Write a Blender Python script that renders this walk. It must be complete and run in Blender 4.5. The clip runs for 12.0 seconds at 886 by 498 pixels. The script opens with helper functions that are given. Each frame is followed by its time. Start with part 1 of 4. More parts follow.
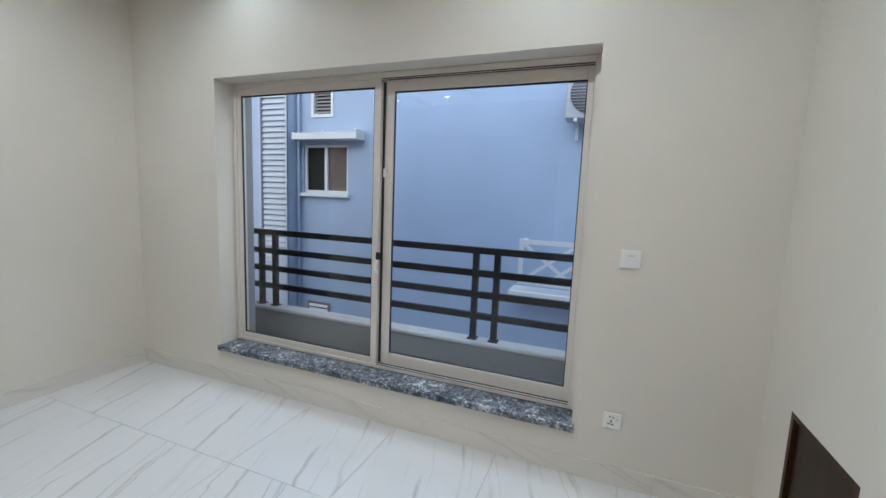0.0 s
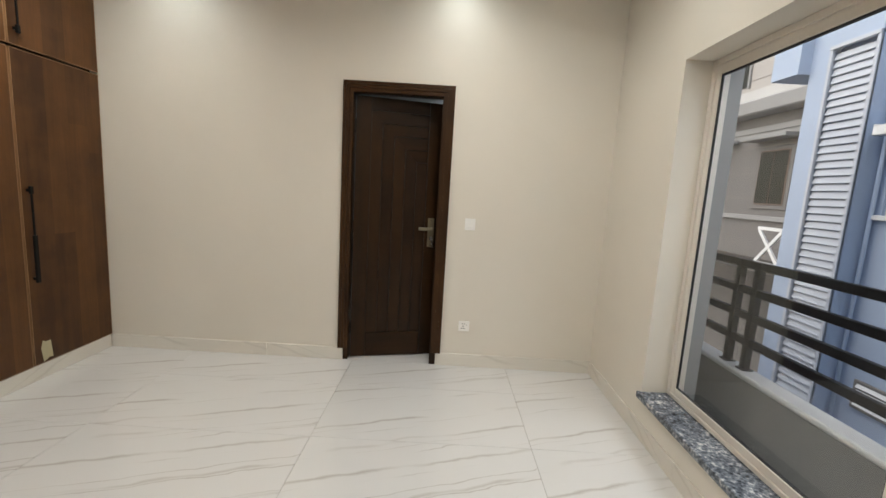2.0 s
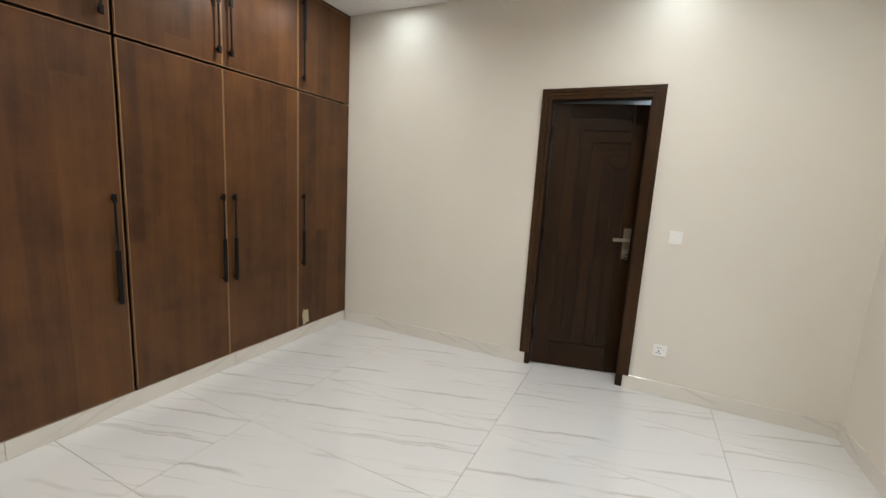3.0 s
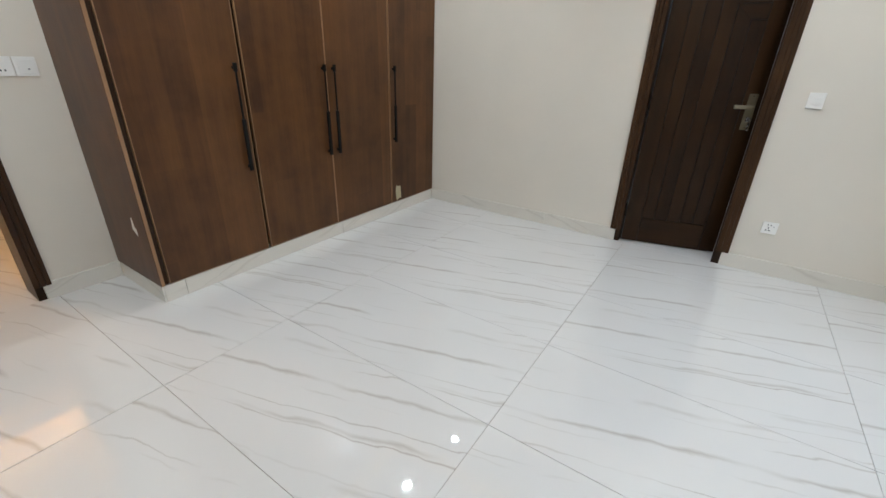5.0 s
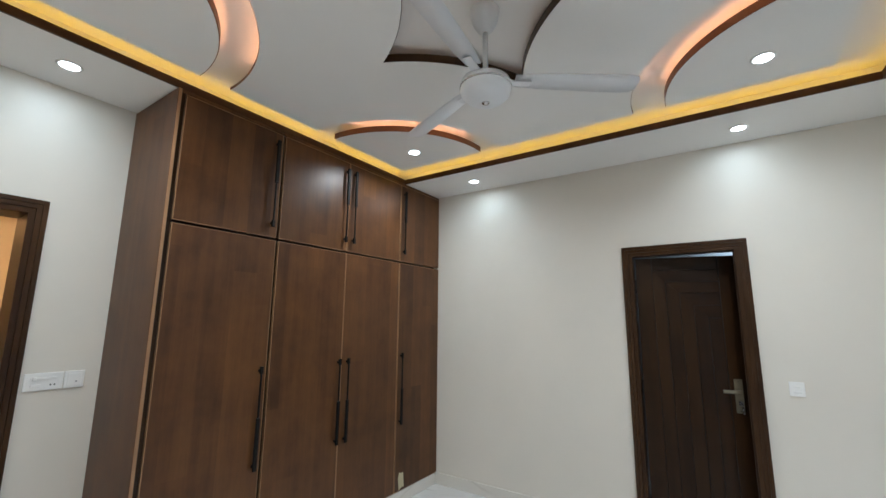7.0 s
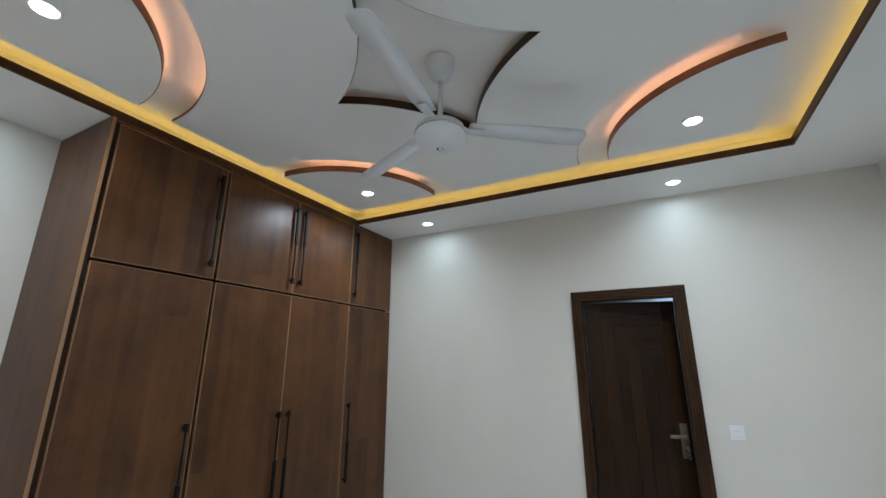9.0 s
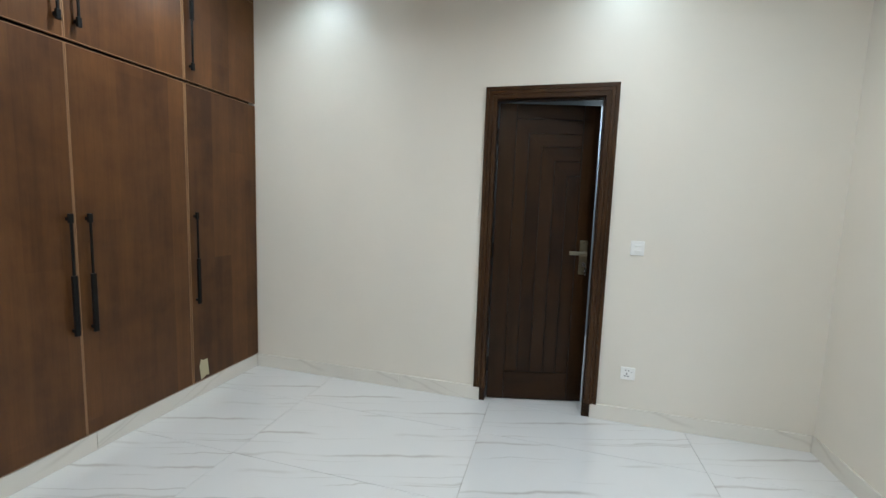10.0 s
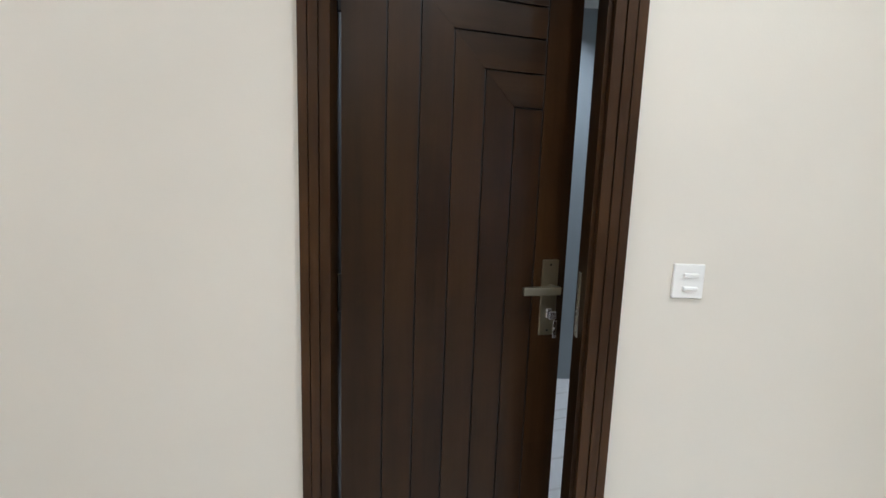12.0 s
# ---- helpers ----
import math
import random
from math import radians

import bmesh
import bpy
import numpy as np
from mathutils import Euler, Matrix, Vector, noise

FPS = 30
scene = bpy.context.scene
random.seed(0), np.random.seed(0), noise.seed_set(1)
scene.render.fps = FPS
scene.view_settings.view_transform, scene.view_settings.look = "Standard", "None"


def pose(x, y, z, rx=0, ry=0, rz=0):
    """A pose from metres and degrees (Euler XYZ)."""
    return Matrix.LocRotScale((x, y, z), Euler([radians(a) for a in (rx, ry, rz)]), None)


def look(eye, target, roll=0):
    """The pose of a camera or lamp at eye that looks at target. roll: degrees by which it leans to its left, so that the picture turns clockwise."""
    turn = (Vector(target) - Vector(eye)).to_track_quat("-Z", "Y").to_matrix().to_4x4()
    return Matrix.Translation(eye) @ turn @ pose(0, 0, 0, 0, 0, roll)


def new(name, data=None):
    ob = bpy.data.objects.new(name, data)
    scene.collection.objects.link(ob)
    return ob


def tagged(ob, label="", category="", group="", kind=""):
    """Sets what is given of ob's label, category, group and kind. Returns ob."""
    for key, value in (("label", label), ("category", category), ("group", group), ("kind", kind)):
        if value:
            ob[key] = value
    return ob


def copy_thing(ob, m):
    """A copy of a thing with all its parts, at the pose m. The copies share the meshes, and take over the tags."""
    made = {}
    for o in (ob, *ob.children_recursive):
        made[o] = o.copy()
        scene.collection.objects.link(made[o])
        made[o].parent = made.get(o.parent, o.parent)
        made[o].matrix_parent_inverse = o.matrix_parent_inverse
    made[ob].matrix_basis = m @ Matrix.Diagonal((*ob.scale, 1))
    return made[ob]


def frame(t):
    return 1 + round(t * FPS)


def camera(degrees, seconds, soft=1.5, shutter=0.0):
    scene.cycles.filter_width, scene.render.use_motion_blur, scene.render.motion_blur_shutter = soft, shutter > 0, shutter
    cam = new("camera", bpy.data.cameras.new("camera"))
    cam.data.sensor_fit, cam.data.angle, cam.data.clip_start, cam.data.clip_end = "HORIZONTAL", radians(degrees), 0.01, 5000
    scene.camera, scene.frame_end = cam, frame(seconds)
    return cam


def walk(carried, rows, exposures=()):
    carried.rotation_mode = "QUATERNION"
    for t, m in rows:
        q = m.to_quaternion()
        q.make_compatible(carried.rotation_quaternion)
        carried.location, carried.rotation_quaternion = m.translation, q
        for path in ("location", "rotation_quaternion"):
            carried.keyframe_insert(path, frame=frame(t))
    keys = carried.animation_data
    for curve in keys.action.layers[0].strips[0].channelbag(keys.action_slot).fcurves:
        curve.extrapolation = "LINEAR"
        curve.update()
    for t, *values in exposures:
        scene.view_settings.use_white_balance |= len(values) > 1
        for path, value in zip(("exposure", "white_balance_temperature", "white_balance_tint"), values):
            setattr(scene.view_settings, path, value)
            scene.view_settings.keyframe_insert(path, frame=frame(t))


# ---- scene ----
cam = camera(94.1, 12.0)
PATH = [
    (0, (3.327, 2.373, 1.387), (2.605, 4.222, 1.138), 2.3),
    (0.5, (3.273, 2.708, 1.388), (2.108, 4.316, 1.154), 3.6),
    (1, (3.14, 2.981, 1.383), (1.568, 4.199, 1.174), 3.3),
    (1.5, (3.083, 3.156, 1.381), (1.202, 3.79, 1.133), 3.1),
    (2, (3.097, 3.255, 1.365), (1.117, 3.26, 1.082), 3.4),
    (2.5, (3.121, 3.272, 1.388), (1.213, 2.761, 1.074), 3.4),
    (3, (3.14, 3.236, 1.399), (1.356, 2.389, 1.079), 3.3),
    (3.2, (3.165, 3.205, 1.393), (1.424, 2.275, 1.073), 3.2),
    (4.8, (3.339, 3.09, 1.268), (1.796, 2.063, 0.518), 1.77),
    (5, (3.34, 3.089, 1.261), (1.82, 2.078, 0.443), 1.6),
    (5.5, (3.321, 3.114, 1.247), (1.85, 2.13, 0.315), 1.1),
    (6, (3.332, 3.116, 1.273), (1.797, 2.113, 0.474), 0.8),
    (6.5, (3.401, 3.115, 1.425), (1.733, 2.039, 1.182), 0.3),
    (6.9, (3.47, 3.108, 1.527), (1.815, 2.009, 1.757), 0.4),
    (7, (3.48, 3.113, 1.537), (1.845, 2.011, 1.871), 0.5),
    (7.2, (3.517, 3.098, 1.569), (1.917, 2.013, 2.08), 0.6),
    (8.8, (3.508, 3.121, 1.607), (1.876, 2.196, 2.301), 0.3),
    (9, (3.437, 3.091, 1.568), (1.723, 2.204, 2.093), -0.0),
    (9.5, (3.095, 3.014, 1.421), (1.234, 2.283, 1.47), 0.8),
    (10, (2.731, 2.959, 1.344), (0.81, 2.444, 1.13), 2.0),
    (10.5, (2.318, 2.842, 1.327), (0.353, 2.6, 1.048), 1.9),
    (11, (1.892, 2.834, 1.289), (-0.087, 2.687, 1.045), 1.9),
    (11.5, (1.464, 2.847, 1.323), (-0.517, 2.736, 1.067), 3.2),
    (11.8, (1.195, 2.839, 1.312), (-0.79, 2.791, 1.068), 2.7),
    (12, (1.024, 2.829, 1.32), (-0.958, 2.841, 1.053), 1.9),
]

EXPOSURES = [(0.0, -0.35, 5800, 8), (0.5, -0.26, 5900, 9), (1.0, -0.17, 6300, 10), (1.5, -0.2, 6780, 11), (2.0, -0.14, 7000, 11), (2.5, 0.05, 6880, 11),
             (3.2, 0.02, 6550, 10), (5.0, -0.05, 6060, 9), (5.5, -0.24, 6010, 8), (6.0, -0.24, 5940, 8), (6.5, 0.11, 5820, 5), (7.0, -0.12, 5830, 7),
             (7.5, -0.26, 5680, 6), (8.8, -0.45, 5500, 5), (9.0, -0.38, 5480, 5), (9.5, 0.0, 5560, 4), (10.0, 0.03, 5860, 5), (10.5, 0.1, 5900, 8), (11.0, 0.12, 5960, 11),
             (11.5, 0.11, 5990, 11), (12.0, 0.3, 6080, 10)]
walk(cam, [(t, look(eye, target, roll)) for t, eye, target, roll in PATH], EXPOSURES)

# ---- world, sun, large lights ----
world = bpy.data.worlds.new("sky")
scene.world = world
world.use_nodes = True
sky = world.node_tree.nodes.new("ShaderNodeTexSky")
sky.sky_type, sky.sun_disc = "NISHITA", False
sky.sun_elevation, sky.sun_rotation = radians(28), radians(200)
world.node_tree.links.new(sky.outputs[0], world.node_tree.nodes["Background"].inputs[0])
world.node_tree.nodes["Background"].inputs[1].default_value = 0.15
sun = new("sun", bpy.data.lights.new("sun", "SUN"))
sun.data.energy, sun.data.angle, sun.data.color = 4.6, radians(110), (0.95, 0.98, 1.0)
sun.matrix_world = look((0, 0, 20), (0.8, 8.5, 13.6))

LED_WHITE = (0.93, 0.955, 0.945)
LED_COOL = (0.81, 0.94, 1.0)
SOFFIT_SPOTS = [(0.28, 1.297), (0.28, 3.30), (2.955, 0.448), (1.15, 4.19), (2.96, 4.19), (3.79, 1.297), (3.79, 3.30)]
PANEL_SPOTS = [(1.045, 1.19), (1.042, 3.388), (3.011, 1.20), (3.011, 3.388)]
Z_SOFFIT, Z_PANEL, Z_RAISED = 2.798, 2.837, 2.925


def disc_lamp(name, x, y, z, watts, size, colour, spread=150):
    lamp = bpy.data.lights.new(name, "AREA")
    lamp.shape, lamp.size, lamp.energy, lamp.color, lamp.spread = "DISK", size, watts, colour, radians(spread)
    ob = new(name, lamp)
    ob.matrix_world = pose(x, y, z)
    return ob


for sx, sy in SOFFIT_SPOTS:
    disc_lamp("downlight_lamp", sx, sy, Z_SOFFIT - 0.012, 2.05, 0.075, LED_COOL, 180)
for sx, sy in PANEL_SPOTS:
    disc_lamp("downlight_lamp", sx, sy, Z_PANEL - 0.012, 13.2, 0.075, LED_WHITE, 158)
disc_lamp("hall_lamp", 3.6, -1.7, 2.77, 26, 0.12, (1.0, 0.58, 0.26), 170)
disc_lamp("bath_lamp", -1.5, 3.33, 2.53, 14, 0.1, (0.86, 0.93, 1.0), 145)

# area lamp added out of view above the window as extra sky light
fill_lamp = new("window_sky_lamp", bpy.data.lights.new("window_sky_lamp", "AREA"))
fill_lamp.data.shape, fill_lamp.data.size, fill_lamp.data.size_y = "RECTANGLE", 2.4, 0.8
fill_lamp.data.energy, fill_lamp.data.color = 34, (0.82, 0.91, 1.0)
fill_lamp.matrix_world = look((2.0, 5.35, 2.85), (2.0, 2.6, 0.3))

# ---- materials ----
def material(name, rough=0.5, metal=0.0):
    m = bpy.data.materials.new(name)
    m.use_nodes = True
    bsdf = m.node_tree.nodes["Principled BSDF"]
    bsdf.inputs["Roughness"].default_value, bsdf.inputs["Metallic"].default_value = rough, metal
    return m, m.node_tree.nodes, m.node_tree.links, bsdf


def tex_noise(nodes, links, vec, scale, detail=4.0, rough=0.55):
    n = nodes.new("ShaderNodeTexNoise")
    n.inputs["Scale"].default_value, n.inputs["Detail"].default_value, n.inputs["Roughness"].default_value = scale, detail, rough
    if vec:
        links.new(vec, n.inputs["Vector"])
    return n.outputs["Fac"]


def math_node(nodes, links, op, a, b=0.0, c=0.0):
    n = nodes.new("ShaderNodeMath")
    n.operation = op
    for i, v in enumerate((a, b, c)):
        if isinstance(v, (int, float)):
            n.inputs[i].default_value = v
        else:
            links.new(v, n.inputs[i])
    return n.outputs[0]


def ramp(nodes, links, fac, stops):
    r = nodes.new("ShaderNodeValToRGB")
    while len(r.color_ramp.elements) < len(stops):
        r.color_ramp.elements.new(0.5)
    for e, (p, c) in zip(r.color_ramp.elements, stops):
        e.position, e.color = p, (*c, 1)
    links.new(fac, r.inputs[0])
    return r.outputs[0]


def mixed(nodes, links, fac, a, b, blend="MIX"):
    n = nodes.new("ShaderNodeMix")
    n.data_type, n.blend_type = "RGBA", blend
    for sock, v in ((n.inputs[0], fac), (n.inputs[6], a), (n.inputs[7], b)):
        if isinstance(v, (int, float)):
            sock.default_value = v
        elif isinstance(v, tuple):
            sock.default_value = (*v, 1)
        else:
            links.new(v, sock)
    return n.outputs[2]


def bumped(nodes, links, bsdf, height, strength, dist):
    b = nodes.new("ShaderNodeBump")
    b.inputs["Strength"].default_value, b.inputs["Distance"].default_value = strength, dist
    links.new(height, b.inputs["Height"])
    links.new(b.outputs[0], bsdf.inputs["Normal"])


def coords(nodes, links, scale=(1, 1, 1), random_shift=0.0):
    tc = nodes.new("ShaderNodeTexCoord")
    mp = nodes.new("ShaderNodeMapping")
    mp.inputs["Scale"].default_value = scale
    links.new(tc.outputs["Object"], mp.inputs["Vector"])
    if random_shift:
        info = nodes.new("ShaderNodeObjectInfo")
        cx = nodes.new("ShaderNodeCombineXYZ")
        for i, k in enumerate((1.0, 0.73, 1.31)):
            links.new(math_node(nodes, links, "MULTIPLY", info.outputs["Random"], random_shift * k), cx.inputs[i])
        links.new(cx.outputs[0], mp.inputs["Location"])
    return mp.outputs[0]


def painted(name, colour, rough=0.55, vary=0.04, grain=140.0, bump=0.12, dirt=None):
    m, n, l, b = material(name, rough)
    v = coords(n, l)
    big, fine = tex_noise(n, l, v, 1.3, 5), tex_noise(n, l, v, grain, 3)
    lo = tuple(max(0, c * (1 - vary)) for c in colour)
    hi = tuple(min(1, c * (1 + vary)) for c in colour)
    c = ramp(n, l, big, [(0.3, lo), (0.7, hi)])
    if dirt:
        c = mixed(n, l, ramp(n, l, tex_noise(n, l, v, 2.2, 8, 0.7), [(0.52, (0, 0, 0)), (0.75, (0.6, 0.6, 0.6))]), c, dirt)
    l.new(c, b.inputs["Base Color"])
    l.new(math_node(n, l, "MULTIPLY_ADD", fine, 0.12, rough - 0.06), b.inputs["Roughness"])
    bumped(n, l, b, fine, bump, 0.002)
    return m


def metal(name, colour, rough, metallic=1.0):
    m, n, l, b = material(name, rough, metallic)
    v = coords(n, l)
    f = tex_noise(n, l, v, 60, 4)
    l.new(ramp(n, l, f, [(0.3, tuple(c * 0.95 for c in colour)), (0.7, colour)]), b.inputs["Base Color"])
    l.new(math_node(n, l, "MULTIPLY_ADD", f, 0.16, rough - 0.08), b.inputs["Roughness"])
    return m


def wood(name, dark, light, axis="z", stave=0.11, rough=0.38, grain_bump=0.12, stave_mix=0.55, figure=0.62):
    """Stained wood with long grain along one axis and staves of uneven tone."""
    m, n, l, b = material(name, rough)
    long_scale = 0.55
    s = {"z": (9, 9, long_scale), "y": (9, long_scale, 9), "x": (long_scale, 9, 9)}[axis]
    v = coords(n, l, s, 7.0)
    plain = coords(n, l, (1, 1, 1), 3.0)
    g1, g2 = tex_noise(n, l, v, 1.6, 6, 0.6), tex_noise(n, l, v, 11.0, 4, 0.65)
    cloud = tex_noise(n, l, plain, 3.5, 4, 0.6)
    sep = n.new("ShaderNodeSeparateXYZ")
    l.new(plain, sep.inputs[0])
    across = {"z": (0, 2), "y": (2, 1), "x": (2, 0)}[axis]
    col = math_node(n, l, "FLOOR", math_node(n, l, "DIVIDE", math_node(n, l, "ADD", sep.outputs[across[0]], sep.outputs[3 - across[0] - across[1]]), stave))
    w1 = n.new("ShaderNodeTexWhiteNoise")
    w1.noise_dimensions = "1D"
    l.new(col, w1.inputs["W"])
    row = math_node(n, l, "FLOOR", math_node(n, l, "ADD", math_node(n, l, "DIVIDE", sep.outputs[across[1]], 1.7), math_node(n, l, "MULTIPLY", w1.outputs["Value"], 5.0)))
    w2 = n.new("ShaderNodeTexWhiteNoise")
    w2.noise_dimensions = "2D"
    cx = n.new("ShaderNodeCombineXYZ")
    l.new(col, cx.inputs[0])
    l.new(row, cx.inputs[1])
    l.new(cx.outputs[0], w2.inputs["Vector"])
    tone = math_node(n, l, "MULTIPLY_ADD", w2.outputs["Value"], stave_mix * 0.5, math_node(n, l, "MULTIPLY_ADD", g1, figure, math_node(n, l, "MULTIPLY_ADD", cloud, 0.55, -0.355 + (0.62 - figure) * 0.5)))
    c = ramp(n, l, tone, [(0.18, dark), (0.82, light)])
    streak = ramp(n, l, g2, [(0.36, (0.62, 0.60, 0.58)), (0.56, (1, 1, 1))])
    l.new(mixed(n, l, 0.30, c, streak, "MULTIPLY"), b.inputs["Base Color"])
    l.new(math_node(n, l, "MULTIPLY_ADD", g2, 0.16, rough - 0.08), b.inputs["Roughness"])
    b.inputs["Specular IOR Level"].default_value = 0.19
    bumped(n, l, b, g2, grain_bump, 0.001)
    return m


def marble(name, base, vein, rough, vein_scale=1.0, coverage=1.0, upright=False):
    """White porcelain with long drifting grey-brown veins, polished."""
    m, n, l, b = material(name, rough)
    v = coords(n, l, (1, 1, 1), 0.0)
    info = n.new("ShaderNodeObjectInfo")
    variant = math_node(n, l, "FLOOR", math_node(n, l, "MULTIPLY", info.outputs["Random"], 4.0))
    off = n.new("ShaderNodeCombineXYZ")
    l.new(math_node(n, l, "MULTIPLY", variant, 0.037), off.inputs[0])
    l.new(math_node(n, l, "MULTIPLY", variant, 0.31), off.inputs[1])
    va = n.new("ShaderNodeVectorMath")
    l.new(v, va.inputs[0])
    l.new(off.outputs[0], va.inputs[1])
    sep = n.new("ShaderNodeSeparateXYZ")
    l.new(va.outputs[0], sep.inputs[0])
    x, y = sep.outputs[0], sep.outputs[1]
    if upright:
        run = math_node(n, l, "ADD", x, y)
        x, y = sep.outputs[2], run
    along = math_node(n, l, "MULTIPLY_ADD", x, -0.28, y)
    wob = n.new("ShaderNodeCombineXYZ")
    l.new(math_node(n, l, "MULTIPLY", x, 5.0), wob.inputs[0])
    l.new(math_node(n, l, "MULTIPLY", along, 2.2), wob.inputs[1])
    drift = tex_noise(n, l, wob.outputs[0], 1.0, 3, 0.5)
    jag = tex_noise(n, l, wob.outputs[0], 6.0, 4, 0.6)
    u = math_node(n, l, "ADD", math_node(n, l, "MULTIPLY_ADD", y, 0.30, x), math_node(n, l, "ADD", math_node(n, l, "MULTIPLY", drift, 0.10), math_node(n, l, "MULTIPLY", jag, 0.012)))
    colour = ramp(n, l, tex_noise(n, l, v, 2.0, 4), [(0.3, tuple(c * 0.965 for c in base)), (0.7, base)])
    for spacing, width, cut_lo, strength, seed in ((0.215, 0.015, 0.455, 0.55, 0.0), (0.175, 0.006, 0.48, 0.55, 3.7), (0.33, 0.0045, 0.45, 0.5, 9.1)):
        q = math_node(n, l, "DIVIDE", math_node(n, l, "ADD", u, seed * 0.11), spacing * vein_scale)
        idx = math_node(n, l, "FLOOR", q)
        d = math_node(n, l, "MULTIPLY", math_node(n, l, "ABSOLUTE", math_node(n, l, "SUBTRACT", math_node(n, l, "FRACT", q), 0.5)), spacing * vein_scale)
        seg = n.new("ShaderNodeCombineXYZ")
        l.new(math_node(n, l, "MULTIPLY_ADD", idx, 5.37, seed), seg.inputs[0])
        l.new(math_node(n, l, "MULTIPLY", along, 1.35), seg.inputs[1])
        life = tex_noise(n, l, seg.outputs[0], 1.0, 2, 0.5)
        presence = n.new("ShaderNodeMapRange")
        presence.inputs[1].default_value, presence.inputs[2].default_value = cut_lo, cut_lo + 0.16
        l.new(life, presence.inputs[0])
        thick = math_node(n, l, "MULTIPLY_ADD", tex_noise(n, l, wob.outputs[0], 2.3, 2), width * 1.6, width * 0.15)
        line = n.new("ShaderNodeMapRange")
        l.new(d, line.inputs[0])
        l.new(thick, line.inputs[1])
        line.inputs[2].default_value, line.inputs[3].default_value, line.inputs[4].default_value = 0.0004, 0.0, 1.0
        f = math_node(n, l, "MULTIPLY", math_node(n, l, "MULTIPLY", line.outputs[0], presence.outputs[0]), strength * coverage)
        colour = mixed(n, l, f, colour, vein)
    b.inputs["IOR"].default_value = 1.6
    l.new(colour, b.inputs["Base Color"])
    l.new(math_node(n, l, "MULTIPLY_ADD", tex_noise(n, l, v, 9, 4), 0.03, rough - 0.015), b.inputs["Roughness"])
    return m


def granite(name):
    m, n, l, b = material(name, 0.16)
    v = coords(n, l)
    vo = n.new("ShaderNodeTexVoronoi")
    vo.inputs["Scale"].default_value = 70
    l.new(v, vo.inputs["Vector"])
    f = math_node(n, l, "MULTIPLY_ADD", tex_noise(n, l, v, 26, 6, 0.7), 0.8, math_node(n, l, "MULTIPLY", vo.outputs["Distance"], 0.25))
    f = math_node(n, l, "MULTIPLY_ADD", tex_noise(n, l, v, 4.0, 3), 0.5, math_node(n, l, "SUBTRACT", f, 0.27))
    l.new(ramp(n, l, f, [(0.36, (0.028, 0.032, 0.040)), (0.48, (0.10, 0.114, 0.136)), (0.58, (0.205, 0.225, 0.255)), (0.68, (0.60, 0.59, 0.58))]), b.inputs["Base Color"])
    return m


def glowing(name, colour, strength):
    m, n, l, b = material(name, 0.5)
    b.inputs["Base Color"].default_value = (0.8, 0.8, 0.8, 1)
    b.inputs["Emission Color"].default_value = (*colour, 1)
    b.inputs["Emission Strength"].default_value = strength
    return m


def clear_glass(name, tint=(0.94, 0.97, 1.0)):
    m, n, l, b = material(name, 0.0)
    b.inputs["Base Color"].default_value = (*tint, 1)
    b.inputs["Transmission Weight"].default_value = 1.0
    b.inputs["IOR"].default_value = 1.36
    return m


CREAM = painted("cream_wall_paint", (0.722, 0.672, 0.592), 0.5, 0.03, 170, 0.10)
CEIL_WHITE = painted("ceiling_paint", (0.84, 0.822, 0.795), 0.6, 0.015, 160, 0.05)
TILE = marble("polished_marble_tile", (0.70, 0.693, 0.683), (0.32, 0.28, 0.24), 0.03)
TILE.node_tree.nodes["Principled BSDF"].inputs["IOR"].default_value = 1.85
SKIRT = marble("marble_skirting", (0.74, 0.70, 0.63), (0.36, 0.31, 0.25), 0.16, 0.9, 0.42, True)
GROUT = painted("tile_grout", (0.48, 0.44, 0.39), 0.8)
WALNUT = wood("walnut_laminate", (0.052, 0.0186, 0.0050), (0.196, 0.081, 0.0228), "z", 0.15, 0.38, 0.03, 0.42, 0.42)
WALNUT.node_tree.nodes["Principled BSDF"].inputs["Specular IOR Level"].default_value = 0.36
# carcass near-black: the shade in the door gaps is in its colour
WALNUT_IN = painted("gap_shade_carcass", (0.018, 0.0075, 0.004), 0.5)
EDGE_TAN = painted("tan_edge_band", (0.30, 0.165, 0.080), 0.45)
DOOR_V = wood("dark_stained_wood", (0.0185, 0.0078, 0.0025), (0.061, 0.0275, 0.0090), "z", 0.4, 0.33, 0.10, 0.2)
DOOR_H = wood("dark_stained_wood_cross", (0.0185, 0.0078, 0.0025), (0.061, 0.0275, 0.0090), "y", 0.4, 0.33, 0.10, 0.2)
CASING_V = wood("brown_casing_wood", (0.032, 0.0136, 0.0047), (0.108, 0.0490, 0.0170), "z", 0.4, 0.36, 0.12, 0.2)
# near-black holds the shade of door grooves and hatch gap; screws share it
GROOVE = painted("shade_and_screw_black", (0.004, 0.002, 0.0015), 0.6)
TRIM_BROWN = wood("brown_ceiling_trim", (0.060, 0.026, 0.011), (0.150, 0.068, 0.029), "x", 0.4, 0.4)
# brown trim lightened and reddened to hold the slot strips' glow
TRIM_WARM = wood("glow_toned_slot_trim", (0.15, 0.066, 0.030), (0.27, 0.125, 0.060), "x", 0.4, 0.4)
BLACK_METAL = metal("black_handle_metal", (0.006, 0.0055, 0.0055), 0.5, 0.0)
BLACK_METAL.node_tree.nodes["Principled BSDF"].inputs["Specular IOR Level"].default_value = 0.18
NICKEL = metal("antique_nickel", (0.34, 0.30, 0.215), 0.36)
STEEL = metal("bright_steel", (0.65, 0.65, 0.66), 0.25)
ALU = metal("champagne_aluminium", (0.75, 0.695, 0.63), 0.40, 0.15)
